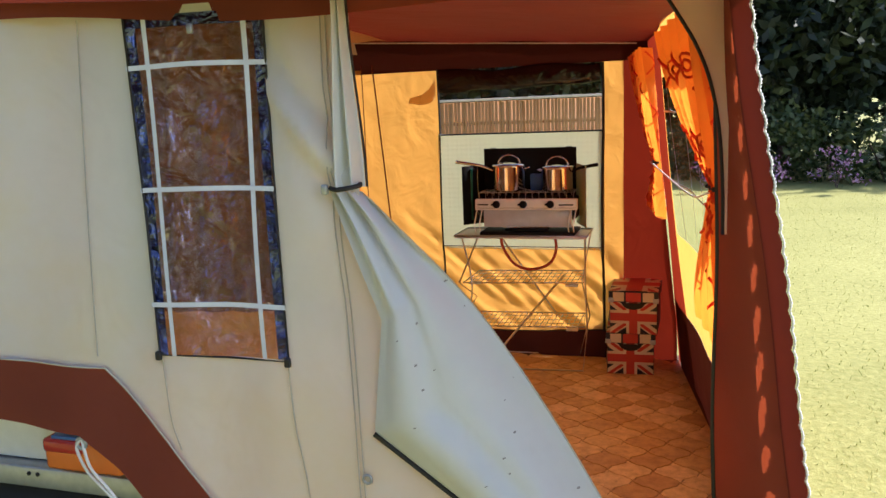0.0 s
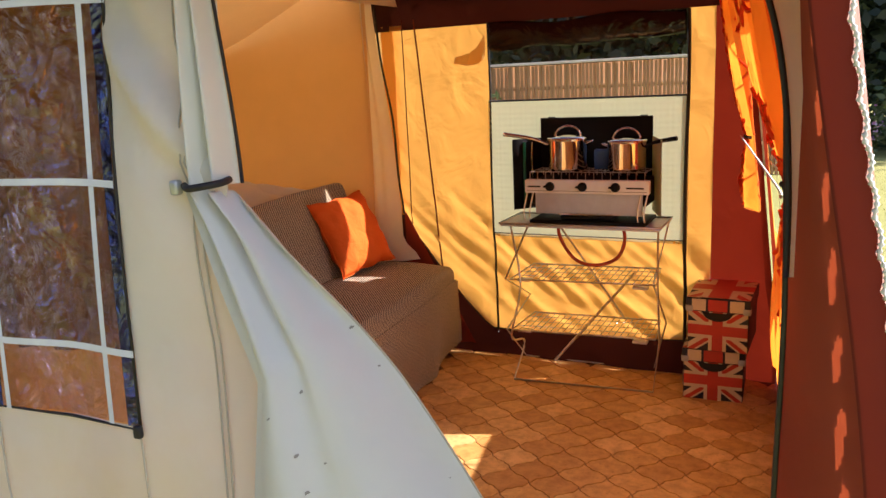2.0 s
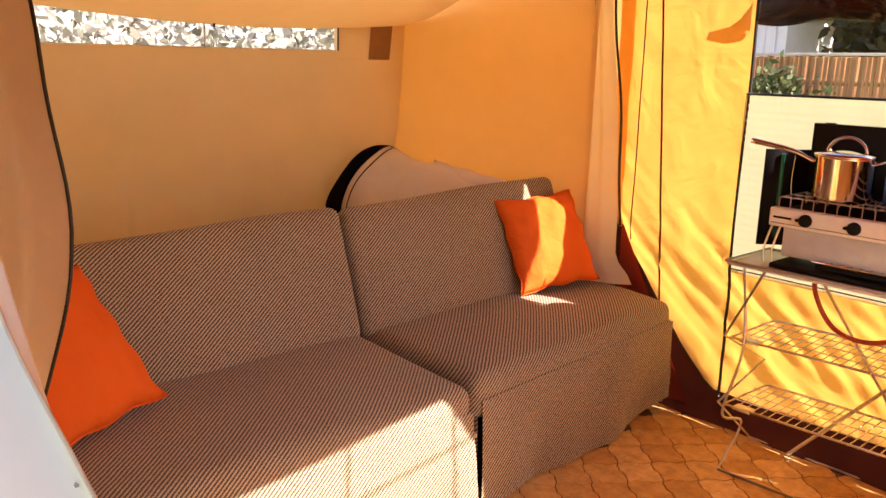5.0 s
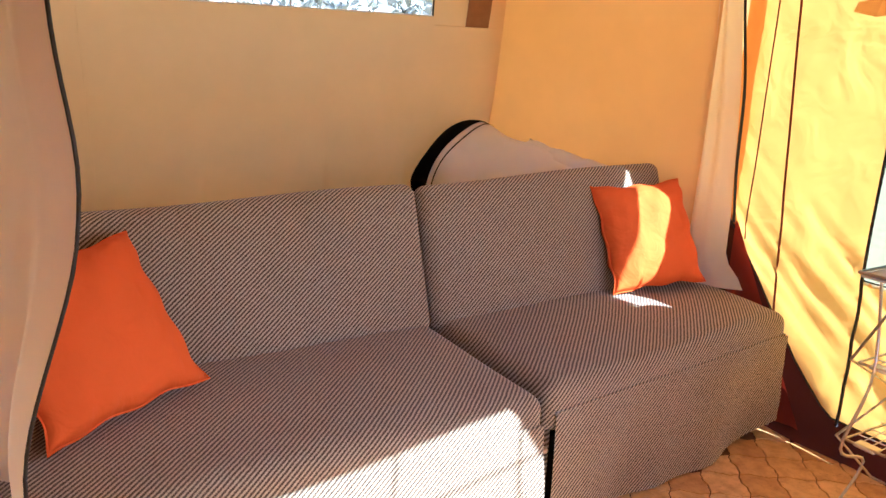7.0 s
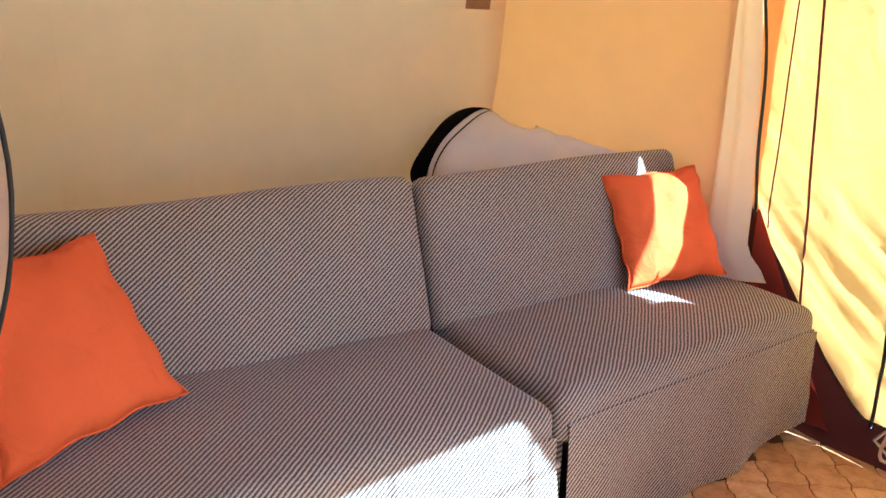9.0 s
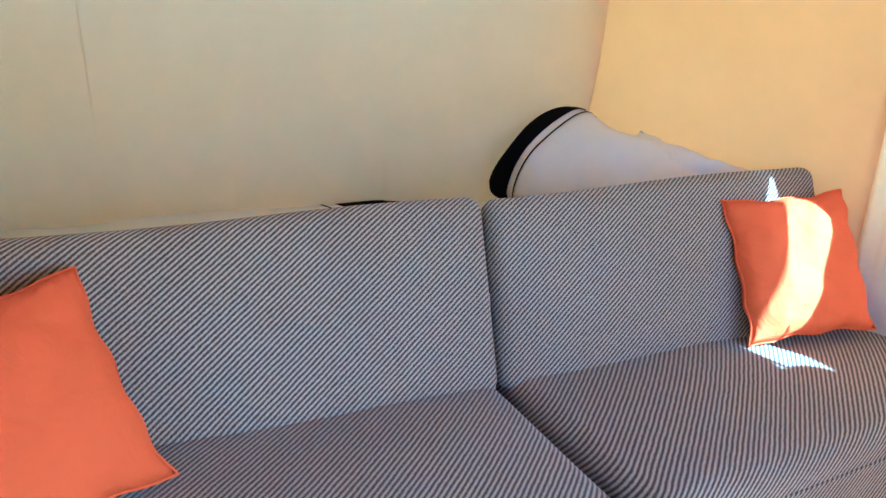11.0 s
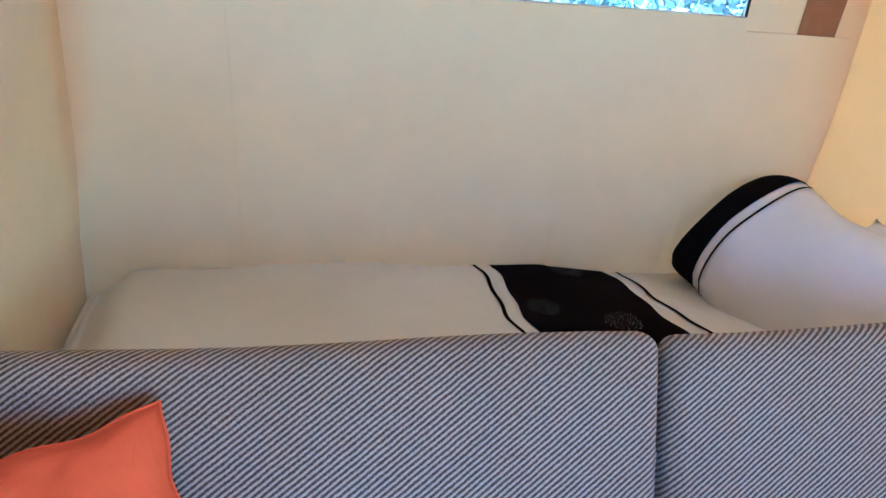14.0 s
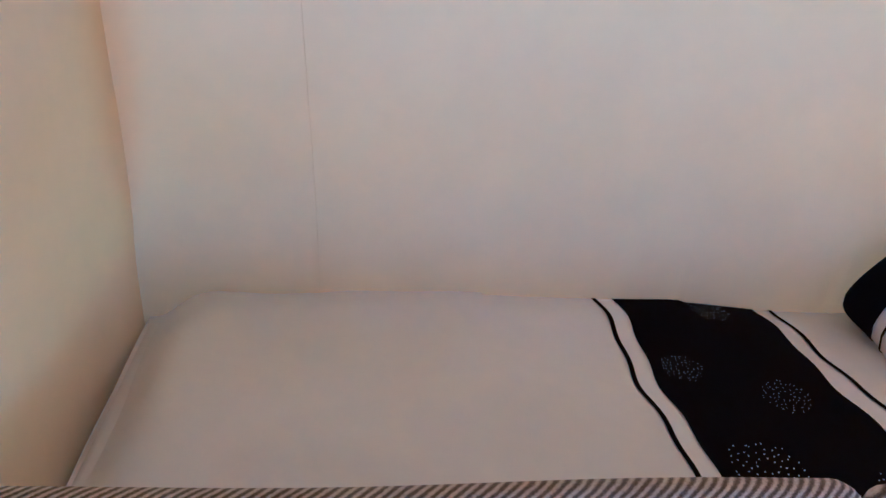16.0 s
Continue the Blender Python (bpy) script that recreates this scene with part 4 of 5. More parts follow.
def cushion_mesh(w, h, t, n=26):
    bm = sheet(steps(-1, 1, n), steps(-1, 1, n), lambda u, v: puff(w, h, t, u, v, 1))
    sheet(steps(-1, 1, n), steps(-1, 1, n), lambda u, v: puff(w, h, t, -u, v, -1), bm=bm)
    bmesh.ops.remove_doubles(bm, verts=bm.verts, dist=0.0004)
    return bm


def frame_of(centre, along, up):
    a = Vector(along).normalized()
    b = (Vector(up) - Vector(up).dot(a) * a).normalized()
    n = a.cross(b)
    m = Matrix((a, b, n)).transposed().to_4x4()
    m.translation = centre
    return m


def scatter_cushion(label, m, size):
    ob = thing("scatter_cushion", label, "cushion", "scatter cushions")
    ob.matrix_basis = m
    part("cover", cushion_mesh(size, size, 0.13), CUSHION, ob)
    rim = [puff(size, size, 0.13, *c, 1) for c in [(k / 12, -1) for k in range(-12, 12)] + [(1, k / 12) for k in range(-12, 12)] + [(-k / 12, 1) for k in range(-12, 12)] + [(-1, -k / 12) for k in range(-12, 12)]]
    part("piped_seam", tube(rim, 0.0028, 5, closed=True), CUSHION, ob)
    return ob


scatter_cushion("orange cotton cushion leaning at the sofa's far end", frame_of((-0.590, 3.132, 0.630), (0.13, 1, 0.04), (-0.48, -0.04, 0.86)), 0.385)
scatter_cushion("orange cotton cushion tilted against the sofa back", frame_of((-0.462, 1.330, 0.612), (-0.47, 0.88, 0.03), (-0.515, -0.314, 0.796)), 0.405)


# ---- bed ----
BED_Z = 0.612


def quilt(x, y, lift=0.0):
    z = BED_Z + 0.004 * math.sin(3.1 * y + 2 * x) + 0.004 * math.sin(9 * y - 7 * x) + 0.006 * noise3(3.5 * x + 2 * y, 5 * y, 4.0)
    z -= 0.07 * (1 - sstep(1.13, 1.33, y)) ** 2 + 0.020 * (1 - sstep(1.35, 2.05, y)) * (1 - sstep(-1.5, -0.9, x))
    z -= 0.004 * (1 - sstep(IX, IX + 0.10, x)) ** 2 - 0.012 * (1 - sstep(IX, IX + 0.4, x))
    z -= 0.024 * sstep(2.32, 2.60, y) * (1 - sstep(-1.5, -1.2, x))
    return Vector((x, y + 0.02 * (1 - sstep(1.13, 1.3, y)), z + lift))


bed = thing("bed_quilt", "white quilt with black bands and sequin flowers, spread on the bed", "bedding")
part("cover", sheet(steps(IX - 0.012, -0.70, 60), steps(1.125, 3.10, 100), quilt), SHEET, bed)
bm = sheet(steps(-0.70, -0.68, 1), steps(1.125, 3.10, 30), lambda x, y: quilt(x, y) if x < -0.69 else Vector((x, y, 0.42)))
part("front_drop", bm, SHEET, bed)
part("mattress", box((-1.56, 1.15, 0.50), (-0.74, 3.08, 0.545), 0.02), SHEET, bed)
wig = lambda x: 0.006 * math.sin(16 * x) + 0.004 * math.sin(37 * x + 1)


def band(y0, y1, n):
    return sheet(steps(IX - 0.012, -0.70, 60), steps(0, 1, n), lambda x, v: quilt(x, lerp(y0 + 0.045 * (x + 1.57), y1 + 0.10 * (x + 1.57), v) + wig(x + (y0 > 2.3) * 2), 0.0025))


part("black_band", band(2.202, 2.551, 20), BLACK_CLOTH, bed, "broad black band")
part("thin_band", sheet(steps(IX - 0.012, -0.70, 70), [0, 1], lambda x, v: quilt(x, 2.153 + 0.0105 * v + 0.05 * (x + 1.57) + wig(x), 0.0025)), BLACK_CLOTH, bed)
part("thin_band", sheet(steps(IX - 0.012, -0.70, 70), [0, 1], lambda x, v: quilt(x, 2.588 + 0.0105 * v + 0.12 * (x + 1.57) + wig(x + 2), 0.0025)), BLACK_CLOTH, bed)
r = random.Random(11)
for fx, fy, big in ((-1.55, 2.417, 0.8), (-1.322, 2.275, 0.75), (-1.233, 2.455, 0.85), (-1.035, 2.328, 1.15), (-0.97, 2.56, 1.0), (-0.82, 2.30, 1.0)):
    bm = bmesh.new()
    for ring, count in ((0.018, 9), (0.030, 13), (0.042, 17), (0.054, 22)):
        for k in range(count):
            a, d = 2 * math.pi * k / count + r.uniform(-0.12, 0.12), big * ring * r.uniform(0.9, 1.1)
            p = quilt(fx + d * math.cos(a), fy + d * math.sin(a), 0.0050)
            sz = 0.0010 * big
            bm.faces.new([bm.verts.new(p + Vector(o)) for o in ((-sz, -sz, 0), (sz, -sz, 0), (sz, sz, 0), (-sz, sz, 0))])
    tagged(part("sequin_flower", bm, SEQUIN, bed), kind="stuff")

pil = thing("pillow", "white pillow with a black end band leaning at the bed's end", "pillow")
pil.matrix_basis = frame_of((-1.235, 2.955, 0.702), (0.95, 0.24, -0.21), (-0.1, 0.74, 0.70))
PW, PH, PT = 0.68, 0.42, 0.25


def bolster(u, v, side):
    taper = max(0.0, 1 - abs(u) ** 7) ** 0.5
    fat = max(0.0, 1 - abs(v) ** 2.6) ** 0.55 * (0.35 + 0.65 * taper) * (1 if abs(u) < 1 else 0)
    return Vector((PW / 2 * u, PH / 2 * v * (0.80 + 0.20 * taper) + 0.01 * math.sin(7 * u), side * PT / 2 * fat * (1 + 0.05 * math.sin(6 * u + 4 * v))))


bm = sheet(steps(-1, 1, 40, -0.98, 0.98), steps(-1, 1, 26), lambda u, v: bolster(u, v, 1))
sheet(steps(-1, 1, 40, -0.98, 0.98), steps(-1, 1, 26), lambda u, v: bolster(-u, v, -1), bm=bm)
bmesh.ops.remove_doubles(bm, verts=bm.verts, dist=0.0004)
part("cover", bm, SHEET, pil)


def pillow_band(u0, u1, grow):
    bm = bmesh.new()
    for side in (1, -1):
        def fn(u, v, s=side):
            p = bolster(u, v, s)
            return Vector((p.x * (1 + grow * 0.2), p.y * (1 + grow), p.z + s * 0.003))
        sheet(steps(u0, u1, 10, max(u0, -0.98)), steps(-1, 1, 26), fn, bm=bm)
    return bm


part("black_end", pillow_band(-1.0, -0.66, 0.012), BLACK_CLOTH, pil, "black end band")
part("thin_band", pillow_band(-0.58, -0.56, 0.012), BLACK_CLOTH, pil)
pil2 = thing("pillow", "white pillow lying at the bed's end", "pillow")
pil2.matrix_basis = frame_of((-1.075, 3.050, 0.702), (1, 0.20, -0.14), (0, 0.70, 0.71))
part("cover", cushion_mesh(0.44, 0.40, 0.17, 22), SHEET, pil2)

# ---- camping kitchen ----
stand = thing("kitchen_stand", "folding plated wire kitchen stand with two rack shelves", "stand")
SX0, SX1, SY0, SY1 = 0.175, 0.815, 3.15, 3.43


def shelf(z, dip):
    ob = part("rack_rim", tube([(SX0 + 0.02, SY0, z), (SX1, SY0 + 0.02, z + dip), (SX1 - 0.02, SY1 - 0.06, z + dip + 0.02), (SX0 + 0.05, SY1 - 0.06, z + 0.02)], 0.0042, 6, closed=True), WIRE, stand)
    for k in range(1, 22):
        x = lerp(SX0 + 0.03, SX1 - 0.01, k / 22)
        h = dip * k / 22
        part("rack_wire", tube([(x, SY0 + 0.004, z + h), (x + 0.012, SY1 - 0.062, z + h + 0.02)], 0.0019, 5), WIRE, ob)
    for k in (1, 2, 3):
        y = lerp(SY0, SY1 - 0.06, k / 4)
        part("rack_wire", tube([(SX0 + 0.03, y, z + 0.005 * k), (SX1 - 0.01, y + 0.012, z + dip + 0.005 * k)], 0.0019, 5), WIRE, ob)
    for x in (SX0 + 0.05, SX1 - 0.09):
        part("corner_plate", box((x, SY0 - 0.004, z - 0.006), (x + 0.06, SY0 + 0.035, z + 0.004), 0.002), WIRE, ob)
    return ob


shelf(0.455, 0.012)
shelf(0.225, 0.012)
part("front_frame", tube(curve([(SX0 - 0.005, SY0 + 0.08, 0.69), (SX0 + 0.07, SY0 - 0.01, 0.44), (SX0 + 0.025, SY0 - 0.015, 0.2), (SX0 + 0.06, SY0 + 0.05, 0.16), (SX0 + 0.033, SY0 - 0.02, 0.004)], 6) + [Vector((SX1 - 0.01, SY0 + 0.03, 0.004)), Vector((SX1 + 0.01, SY0 + 0.05, 0.22)), Vector((SX1 + 0.005, SY0 + 0.03, 0.46)), Vector((SX1 + 0.005, SY0 + 0.03, 0.69))], 0.0045, 6), WIRE, stand)
part("rear_frame", tube([(SX0 + 0.10, SY0 + 0.02, 0.69), (SX0 - 0.002, SY0, 0.455), (SX0 + 0.03, SY1 - 0.06, 0.33), (SX0 - 0.002, SY0, 0.225), (SX0 - 0.02, SY1 + 0.0, 0.004), (SX1 - 0.06, SY1 + 0.01, 0.004), (SX1, SY1 - 0.03, 0.24), (SX1 - 0.01, SY0 + 0.02, 0.47), (SX1 + 0.01, SY1 - 0.05, 0.69)], 0.0042, 6), WIRE, stand)
part("brace", tube([(SX0 + 0.13, SY1 - 0.02, 0.004), (SX1 - 0.13, SY1 - 0.05, 0.46)], 0.006, 6), WIRE, stand)
part("brace", tube([(SX0 + 0.16, SY1 - 0.06, 0.68), (SX1 - 0.18, SY1 - 0.04, 0.25)], 0.005, 6), WIRE, stand)
part("top_tray", box((SX0 - 0.015, SY0 - 0.01, 0.690), (SX1 + 0.015, SY1 - 0.02, 0.700), 0.003), TRAY_STEEL, stand, "dull steel tray top")
part("tray_rim", tube([(SX0 - 0.018, SY0 - 0.012, 0.703), (SX1 + 0.018, SY0 + 0.0, 0.703), (SX1 + 0.018, SY1 - 0.02, 0.703), (SX0 - 0.018, SY1 - 0.02, 0.703)], 0.005, 6, closed=True), GALV, stand)

stove = thing("camping_stove", "two burner camping gas stove with grill and black windshield", "stove")
part("control_panel", box((0.266, 3.168, 0.832), (0.786, 3.20, 0.888), 0.004), ENAMEL, stove, "cream control panel")
part("body", box((0.285, 3.20, 0.780), (0.770, 3.385, 0.884), 0.006), BLACK_METAL, stove)
part("grill_panel", box((0.305, 3.188, 0.742), (0.755, 3.20, 0.832), 0.003), GREY_ENAMEL, stove, "grey sloping grill panel")
part("drip_tray", box((0.290, 3.150, 0.706), (0.775, 3.37, 0.722), 0.004), BLACK_METAL, stove)
gp = part("grill_pan", box((0.420, 3.165, 0.726), (0.640, 3.30, 0.740), 0.004), BLACK_METAL, stove)
for k in range(8):
    x = lerp(0.432, 0.628, k / 7)
    part("grill_bar", tube([(x, 3.162, 0.748), (x + 0.006, 3.28, 0.748)], 0.002, 5), STEEL, gp)
part("grill_bar", tube([(0.415, 3.158, 0.748), (0.645, 3.158, 0.748)], 0.003, 5), STEEL, gp)
for x in (0.274, 0.300, 0.752, 0.778):
    part("leg", tube(curve([(x, 3.18, 0.835), (x - 0.012, 3.165, 0.76), (x - 0.008, 3.165, 0.712)], 5), 0.0035, 6), WIRE, stove)
for x in (0.378, 0.516, 0.652):
    kn = part("knob", lathe([(0.0, -0.001), (0.019, 0), (0.019, 0.006), (0.015, 0.016), (0.013, 0.018)], (0, 0), 20), BLACK_METAL, stove)
    kn.matrix_basis = pose(x, 3.168, 0.861, 90, 0, 0)
    part("pointer", box((-0.026, -0.004, 0.004), (0.0, 0.004, 0.016), 0.002), BLACK_METAL, kn)
for x0, x1, z in ((0.280, 0.335, 0.860), (0.695, 0.765, 0.858)):
    part("lettering_bar", box((x0, 3.1665, z - 0.003), (x1, 3.169, z + 0.003)), BLACK_METAL, stove)
part("trim_line", box((0.275, 3.1665, 0.842), (0.778, 3.169, 0.8435)), TRAY_BROWN, stove)
for k in range(15):
    x = lerp(0.285, 0.765, k / 14)
    part("grate_bar", tube([(x, 3.185, 0.884), (x, 3.185, 0.918), (x, 3.36, 0.918), (x, 3.36, 0.884)], 0.0022, 5), WIRE, stove)
for y in (3.205, 3.27, 3.34):
    part("grate_bar", tube([(0.28, y, 0.917), (0.77, y, 0.917)], 0.0022, 5), WIRE, stove)
part("windshield", box((0.262, 3.398, 0.80), (0.752, 3.404, 1.130), 0.002), BLACK_METAL, stove)
for x in (0.30, 0.70):
    part("hinge", tube([(x, 3.397, 1.130), (x + 0.03, 3.397, 1.130)], 0.004, 6), BLACK_METAL, stove)
for sx, xa, xb, yb in ((-1, 0.262, 0.165, 3.30), (1, 0.752, 0.822, 3.22)):
    wing = bmesh.new()
    a = [Vector((xa, 3.399, z)) for z in (0.735, 1.045)]
    b = [Vector((xb, yb, z)) for z in (0.735, 1.045)]
    box((0, -0.0015, 0), (1, 0.0015, 1), bm=wing)
    way = Vector((xb - xa, yb - 3.399, 0))
    out = Vector((-way.y, way.x, 0)).normalized()
    for v in wing.verts:
        v.co = a[0] + way * v.co.x + out * v.co.y * 1.2 + Vector((0, 0, 0.31 * v.co.z))
    part("side_shield", wing, BLACK_METAL if sx < 0 else QUILT, stove)
part("green_lighter", tube([(0.205, 3.335, 0.76), (0.207, 3.335, 1.03)], 0.006, 8), GREEN, stove)
part("chain", tube(curve([(0.238, 3.35, 1.03), (0.235, 3.35, 0.95), (0.240, 3.35, 0.86), (0.236, 3.35, 0.78)]), 0.0025, 5), STEEL, stove)
part("gas_hose", tube(curve([(0.36, 3.33, 0.70), (0.375, 3.30, 0.62), (0.44, 3.29, 0.53), (0.53, 3.29, 0.505), (0.62, 3.30, 0.535), (0.655, 3.31, 0.61), (0.640, 3.33, 0.70)], 8), 0.0075, 8), HOSE, stove, "red rubber gas hose")
matches = tagged(part("match_box", box((0.528, 3.30, 0.918), (0.588, 3.335, 1.0), 0.004), BLUE), "blue packet standing between the saucepans", "packet")


def saucepan(cx, cy, label, r, h, handle_end):
    ob = thing("saucepan", label, "saucepan", "saucepans")
    z = 0.921
    part("body", lathe([(r * 0.93, z), (r, z + 0.008), (r, z + h - 0.006), (r * 1.05, z + h)], (cx, cy), 40), STEEL, ob)
    lid = part("lid", lathe([(r * 1.06, z + h), (r * 1.05, z + h + 0.005), (r * 0.85, z + h + 0.010), (r * 0.4, z + h + 0.018), (0.004, z + h + 0.020)], (cx, cy), 40), STEEL, ob)
    arch = [(cx + 0.056 * math.cos(a), cy, z + h + 0.006 + 0.048 * math.sin(a)) for a in [math.pi * k / 14 for k in range(15)]]
    part("lid_handle", tube(arch, 0.0045, 8), STEEL, lid)
    ex, ez = handle_end
    s = 1 if ex > cx else -1
    pts = curve([(cx + s * r, cy - 0.02, z + h - 0.022), (lerp(cx + s * r, ex, 0.35), cy - 0.035, lerp(z + h - 0.02, ez, 0.55)), (ex, cy - 0.05, ez)], 8)
    part("long_handle", tube(pts, 0.008, 8, taper=[0.7 + 0.5 * min(1, k / len(pts)) for k in range(len(pts))]), STEEL if s < 0 else BLACK_METAL, ob)
    part("side_grip", tube(curve([(cx - s * r, cy - 0.018, z + h - 0.018), (cx - s * (r + 0.022), cy - 0.01, z + h - 0.010), (cx - s * (r + 0.022), cy + 0.01, z + h - 0.010), (cx - s * r, cy + 0.018, z + h - 0.018)], 5), 0.004, 6), STEEL, ob)
    return ob


saucepan(0.425, 3.275, "polished steel saucepan with lid on the stove", 0.082, 0.128, (0.155, 1.075))
saucepan(0.672, 3.275, "polished steel saucepan with lid and dark handle end", 0.077, 0.115, (0.880, 1.050))


# ---- boxes with a flag pattern ----
def clipped(poly, w, h):
    for axis, sign, lim in ((0, 1, w / 2), (0, -1, w / 2), (1, 1, h / 2), (1, -1, h / 2)):
        out = []
        for a, b in zip(poly, poly[1:] + poly[:1]):
            ia, ib = sign * a[axis] <= lim, sign * b[axis] <= lim
            if ia:
                out.append(a)
            if ia != ib:
                t = (sign * lim - a[axis]) / (b[axis] - a[axis])
                out.append((lerp(a[0], b[0], t), lerp(a[1], b[1], t)))
        poly = out
        if not poly:
            return []
    return poly


def flag_strips(w, h):
    """Strips of the pattern, lowest first: width, colour, corners."""
    u = h / 30
    d = math.hypot(w, h)
    dx, dy = w / d, h / d
    rows = []
    for s in (1, -1):
        nx, ny = -s * dy, dx
        for half, mat, off in ((3.6 * u, FLAG_CREAM, 0), (1.4 * u, FLAG_RED, 1.0 * u)):
            for e in (1, -1):
                far = (e * d * dx, e * s * d * dy)
                shift = e * off * (1 if s > 0 else -1)
                c = [(nx * (half + shift), ny * (half + shift)), (far[0] + nx * (half + shift), far[1] + ny * (half + shift)),
                     (far[0] - nx * (half - shift), far[1] - ny * (half - shift)), (-nx * (half - shift), -ny * (half - shift))]
                rows.append((mat, c))
    rows.sort(key=lambda rr: rr[0] is FLAG_RED)
    for half, mat in ((6.0 * u, FLAG_CREAM), (3.6 * u, FLAG_RED)):
        rows.append((mat, [(-w, -half), (w, -half), (w, half), (-w, half)]))
        rows.append((mat, [(-half, -h), (half, -h), (half, h), (-half, h)]))
    return rows


def add_flag(parent, origin, right, up, w, h):
    origin, right, up = Vector(origin), Vector(right), Vector(up)
    n = right.cross(up)
    for k, (mat, poly) in enumerate(flag_strips(w, h)):
        poly = clipped(poly, w, h)
        if len(poly) < 3:
            continue
        bm = bmesh.new()
        lift = 0.0006 + 0.00035 * k
        f = bm.faces.new([bm.verts.new(origin + right * a + up * b + n * lift) for a, b in poly])
        if f.normal.dot(n) < 0:
            f.normal_flip()
        part("flag_strip", bm, mat, parent, smooth=False)


def flag_box(label, at, turn):
    ob = thing("storage_box", label, "box", "stacked storage boxes")
    w, dp, h = 0.228, 0.32, 0.210
    body = part("body", box((-w / 2, 0, 0), (w / 2, dp, h - 0.05), 0.003), FLAG_NAVY, ob)
    add_flag(body, (0, 0, 0.085), (1, 0, 0), (0, 0, 1), w - 0.004, 0.168)
    add_flag(body, (-w / 2, dp / 2, 0.08), (0, -1, 0), (0, 0, 1), dp - 0.006, 0.155)
    lid = part("lid", box((-w / 2 - 0.006, -0.006, h - 0.05), (w / 2 + 0.006, dp + 0.006, h + 0.004), 0.003), FLAG_NAVY, ob)
    add_flag(lid, (0, dp / 2, h + 0.004), (1, 0, 0), (0, 1, 0), w + 0.008, dp + 0.006)
    for x0, x1, mat in ((-0.098, -0.045, FLAG_CREAM), (-0.036, 0.036, FLAG_RED), (0.045, 0.098, FLAG_CREAM)):
        part("lid_strip", box((x0, -0.0075, h - 0.046), (x1, -0.0055, h + 0.000)), mat, lid, smooth=False)
    # flat face, the opening's dark inside painted black
    bm = bmesh.new()
    pts = [(0.055 * math.cos(a), -0.0022 - 0.006, h - 0.052 - 0.034 * math.sin(a)) for a in [math.pi * k / 12 for k in range(13)]]
    bm.faces.new([bm.verts.new(p) for p in pts])
    part("hand_hole", bm, BLACK_AND_SHADE, ob, smooth=False)
    for sx in (-1, 1):
        part("corner_cap", box((sx * (w / 2 - 0.006) - 0.014, -0.010, h - 0.052), (sx * (w / 2 - 0.006) + 0.014, 0.014, h - 0.028), 0.003), GALV, lid)
    ob.matrix_basis = pose(*at, 0, 0, turn)
    return ob


flag_box("red, cream and navy flag pattern storage box on the floor", (1.040, 3.185, 0.0), 3)
flag_box("red, cream and navy flag pattern storage box stacked on another", (1.055, 3.170, 0.215), -1)

# ---- outdoors ----
fence = thing("garden_fence", "brown timber slat fence with a pale capping rail", "fence")
slat = finish(box((-0.019, -0.014, 0.0), (0.019, 0.014, 1.0), 0.006, 1), "slat", FENCE_WOOD, False)
FX0, FX1 = -12.0, 0.9
for k in range(255):
    x = FX0 + (FX1 - FX0) * k / 254
    ob = new("slat", slat)
    ob.parent = fence
    ob.matrix_basis = Matrix.Translation((x, 10.6 + 0.03 * rnd.random(), -0.04)) @ Matrix.Rotation(rnd.uniform(-0.006, 0.006), 4, "Y") @ Matrix.Diagonal((1, 1, 1.46 + 0.02 * rnd.random(), 1))
for z in (0.3, 1.1):
    part("rail", box((FX0, 10.62, z), (FX1, 10.67, z + 0.08)), FENCE_WOOD, fence)
part("backing", box((FX0, 10.645, 0.0), (FX1, 10.66, 1.43)), FENCE_WOOD, fence)
part("capping", box((FX0, 10.57, 1.44), (FX1, 10.66, 1.475), 0.005), FENCE_CAP, fence)
shed = thing("garden_shed", "white clad garden shed behind the fence", "shed")
part("wall", box((-7.3, 14.6, -0.04), (-5.55, 16.4, 2.25)), SHED, shed, smooth=False)
for k in range(9):
    part("cladding_board", box((-7.3 + 0.2 * k, 14.57, 0), (-7.14 + 0.2 * k, 14.6, 2.25), 0.004, 1), SHED, shed, smooth=False)
bm = bmesh.new()
vs = [bm.verts.new(p) for p in ((-7.5, 14.4, 2.25), (-5.35, 14.4, 2.25), (-5.35, 16.6, 2.25), (-7.5, 16.6, 2.25), (-7.1, 15.5, 2.85), (-5.75, 15.5, 2.85))]
for f in ((0, 1, 5, 4), (1, 2, 5), (2, 3, 4, 5), (3, 0, 4), (3, 2, 1, 0)):
    bm.faces.new([vs[k] for k in f])
part("roof", bm, SHED_ROOF, shed, smooth=False)


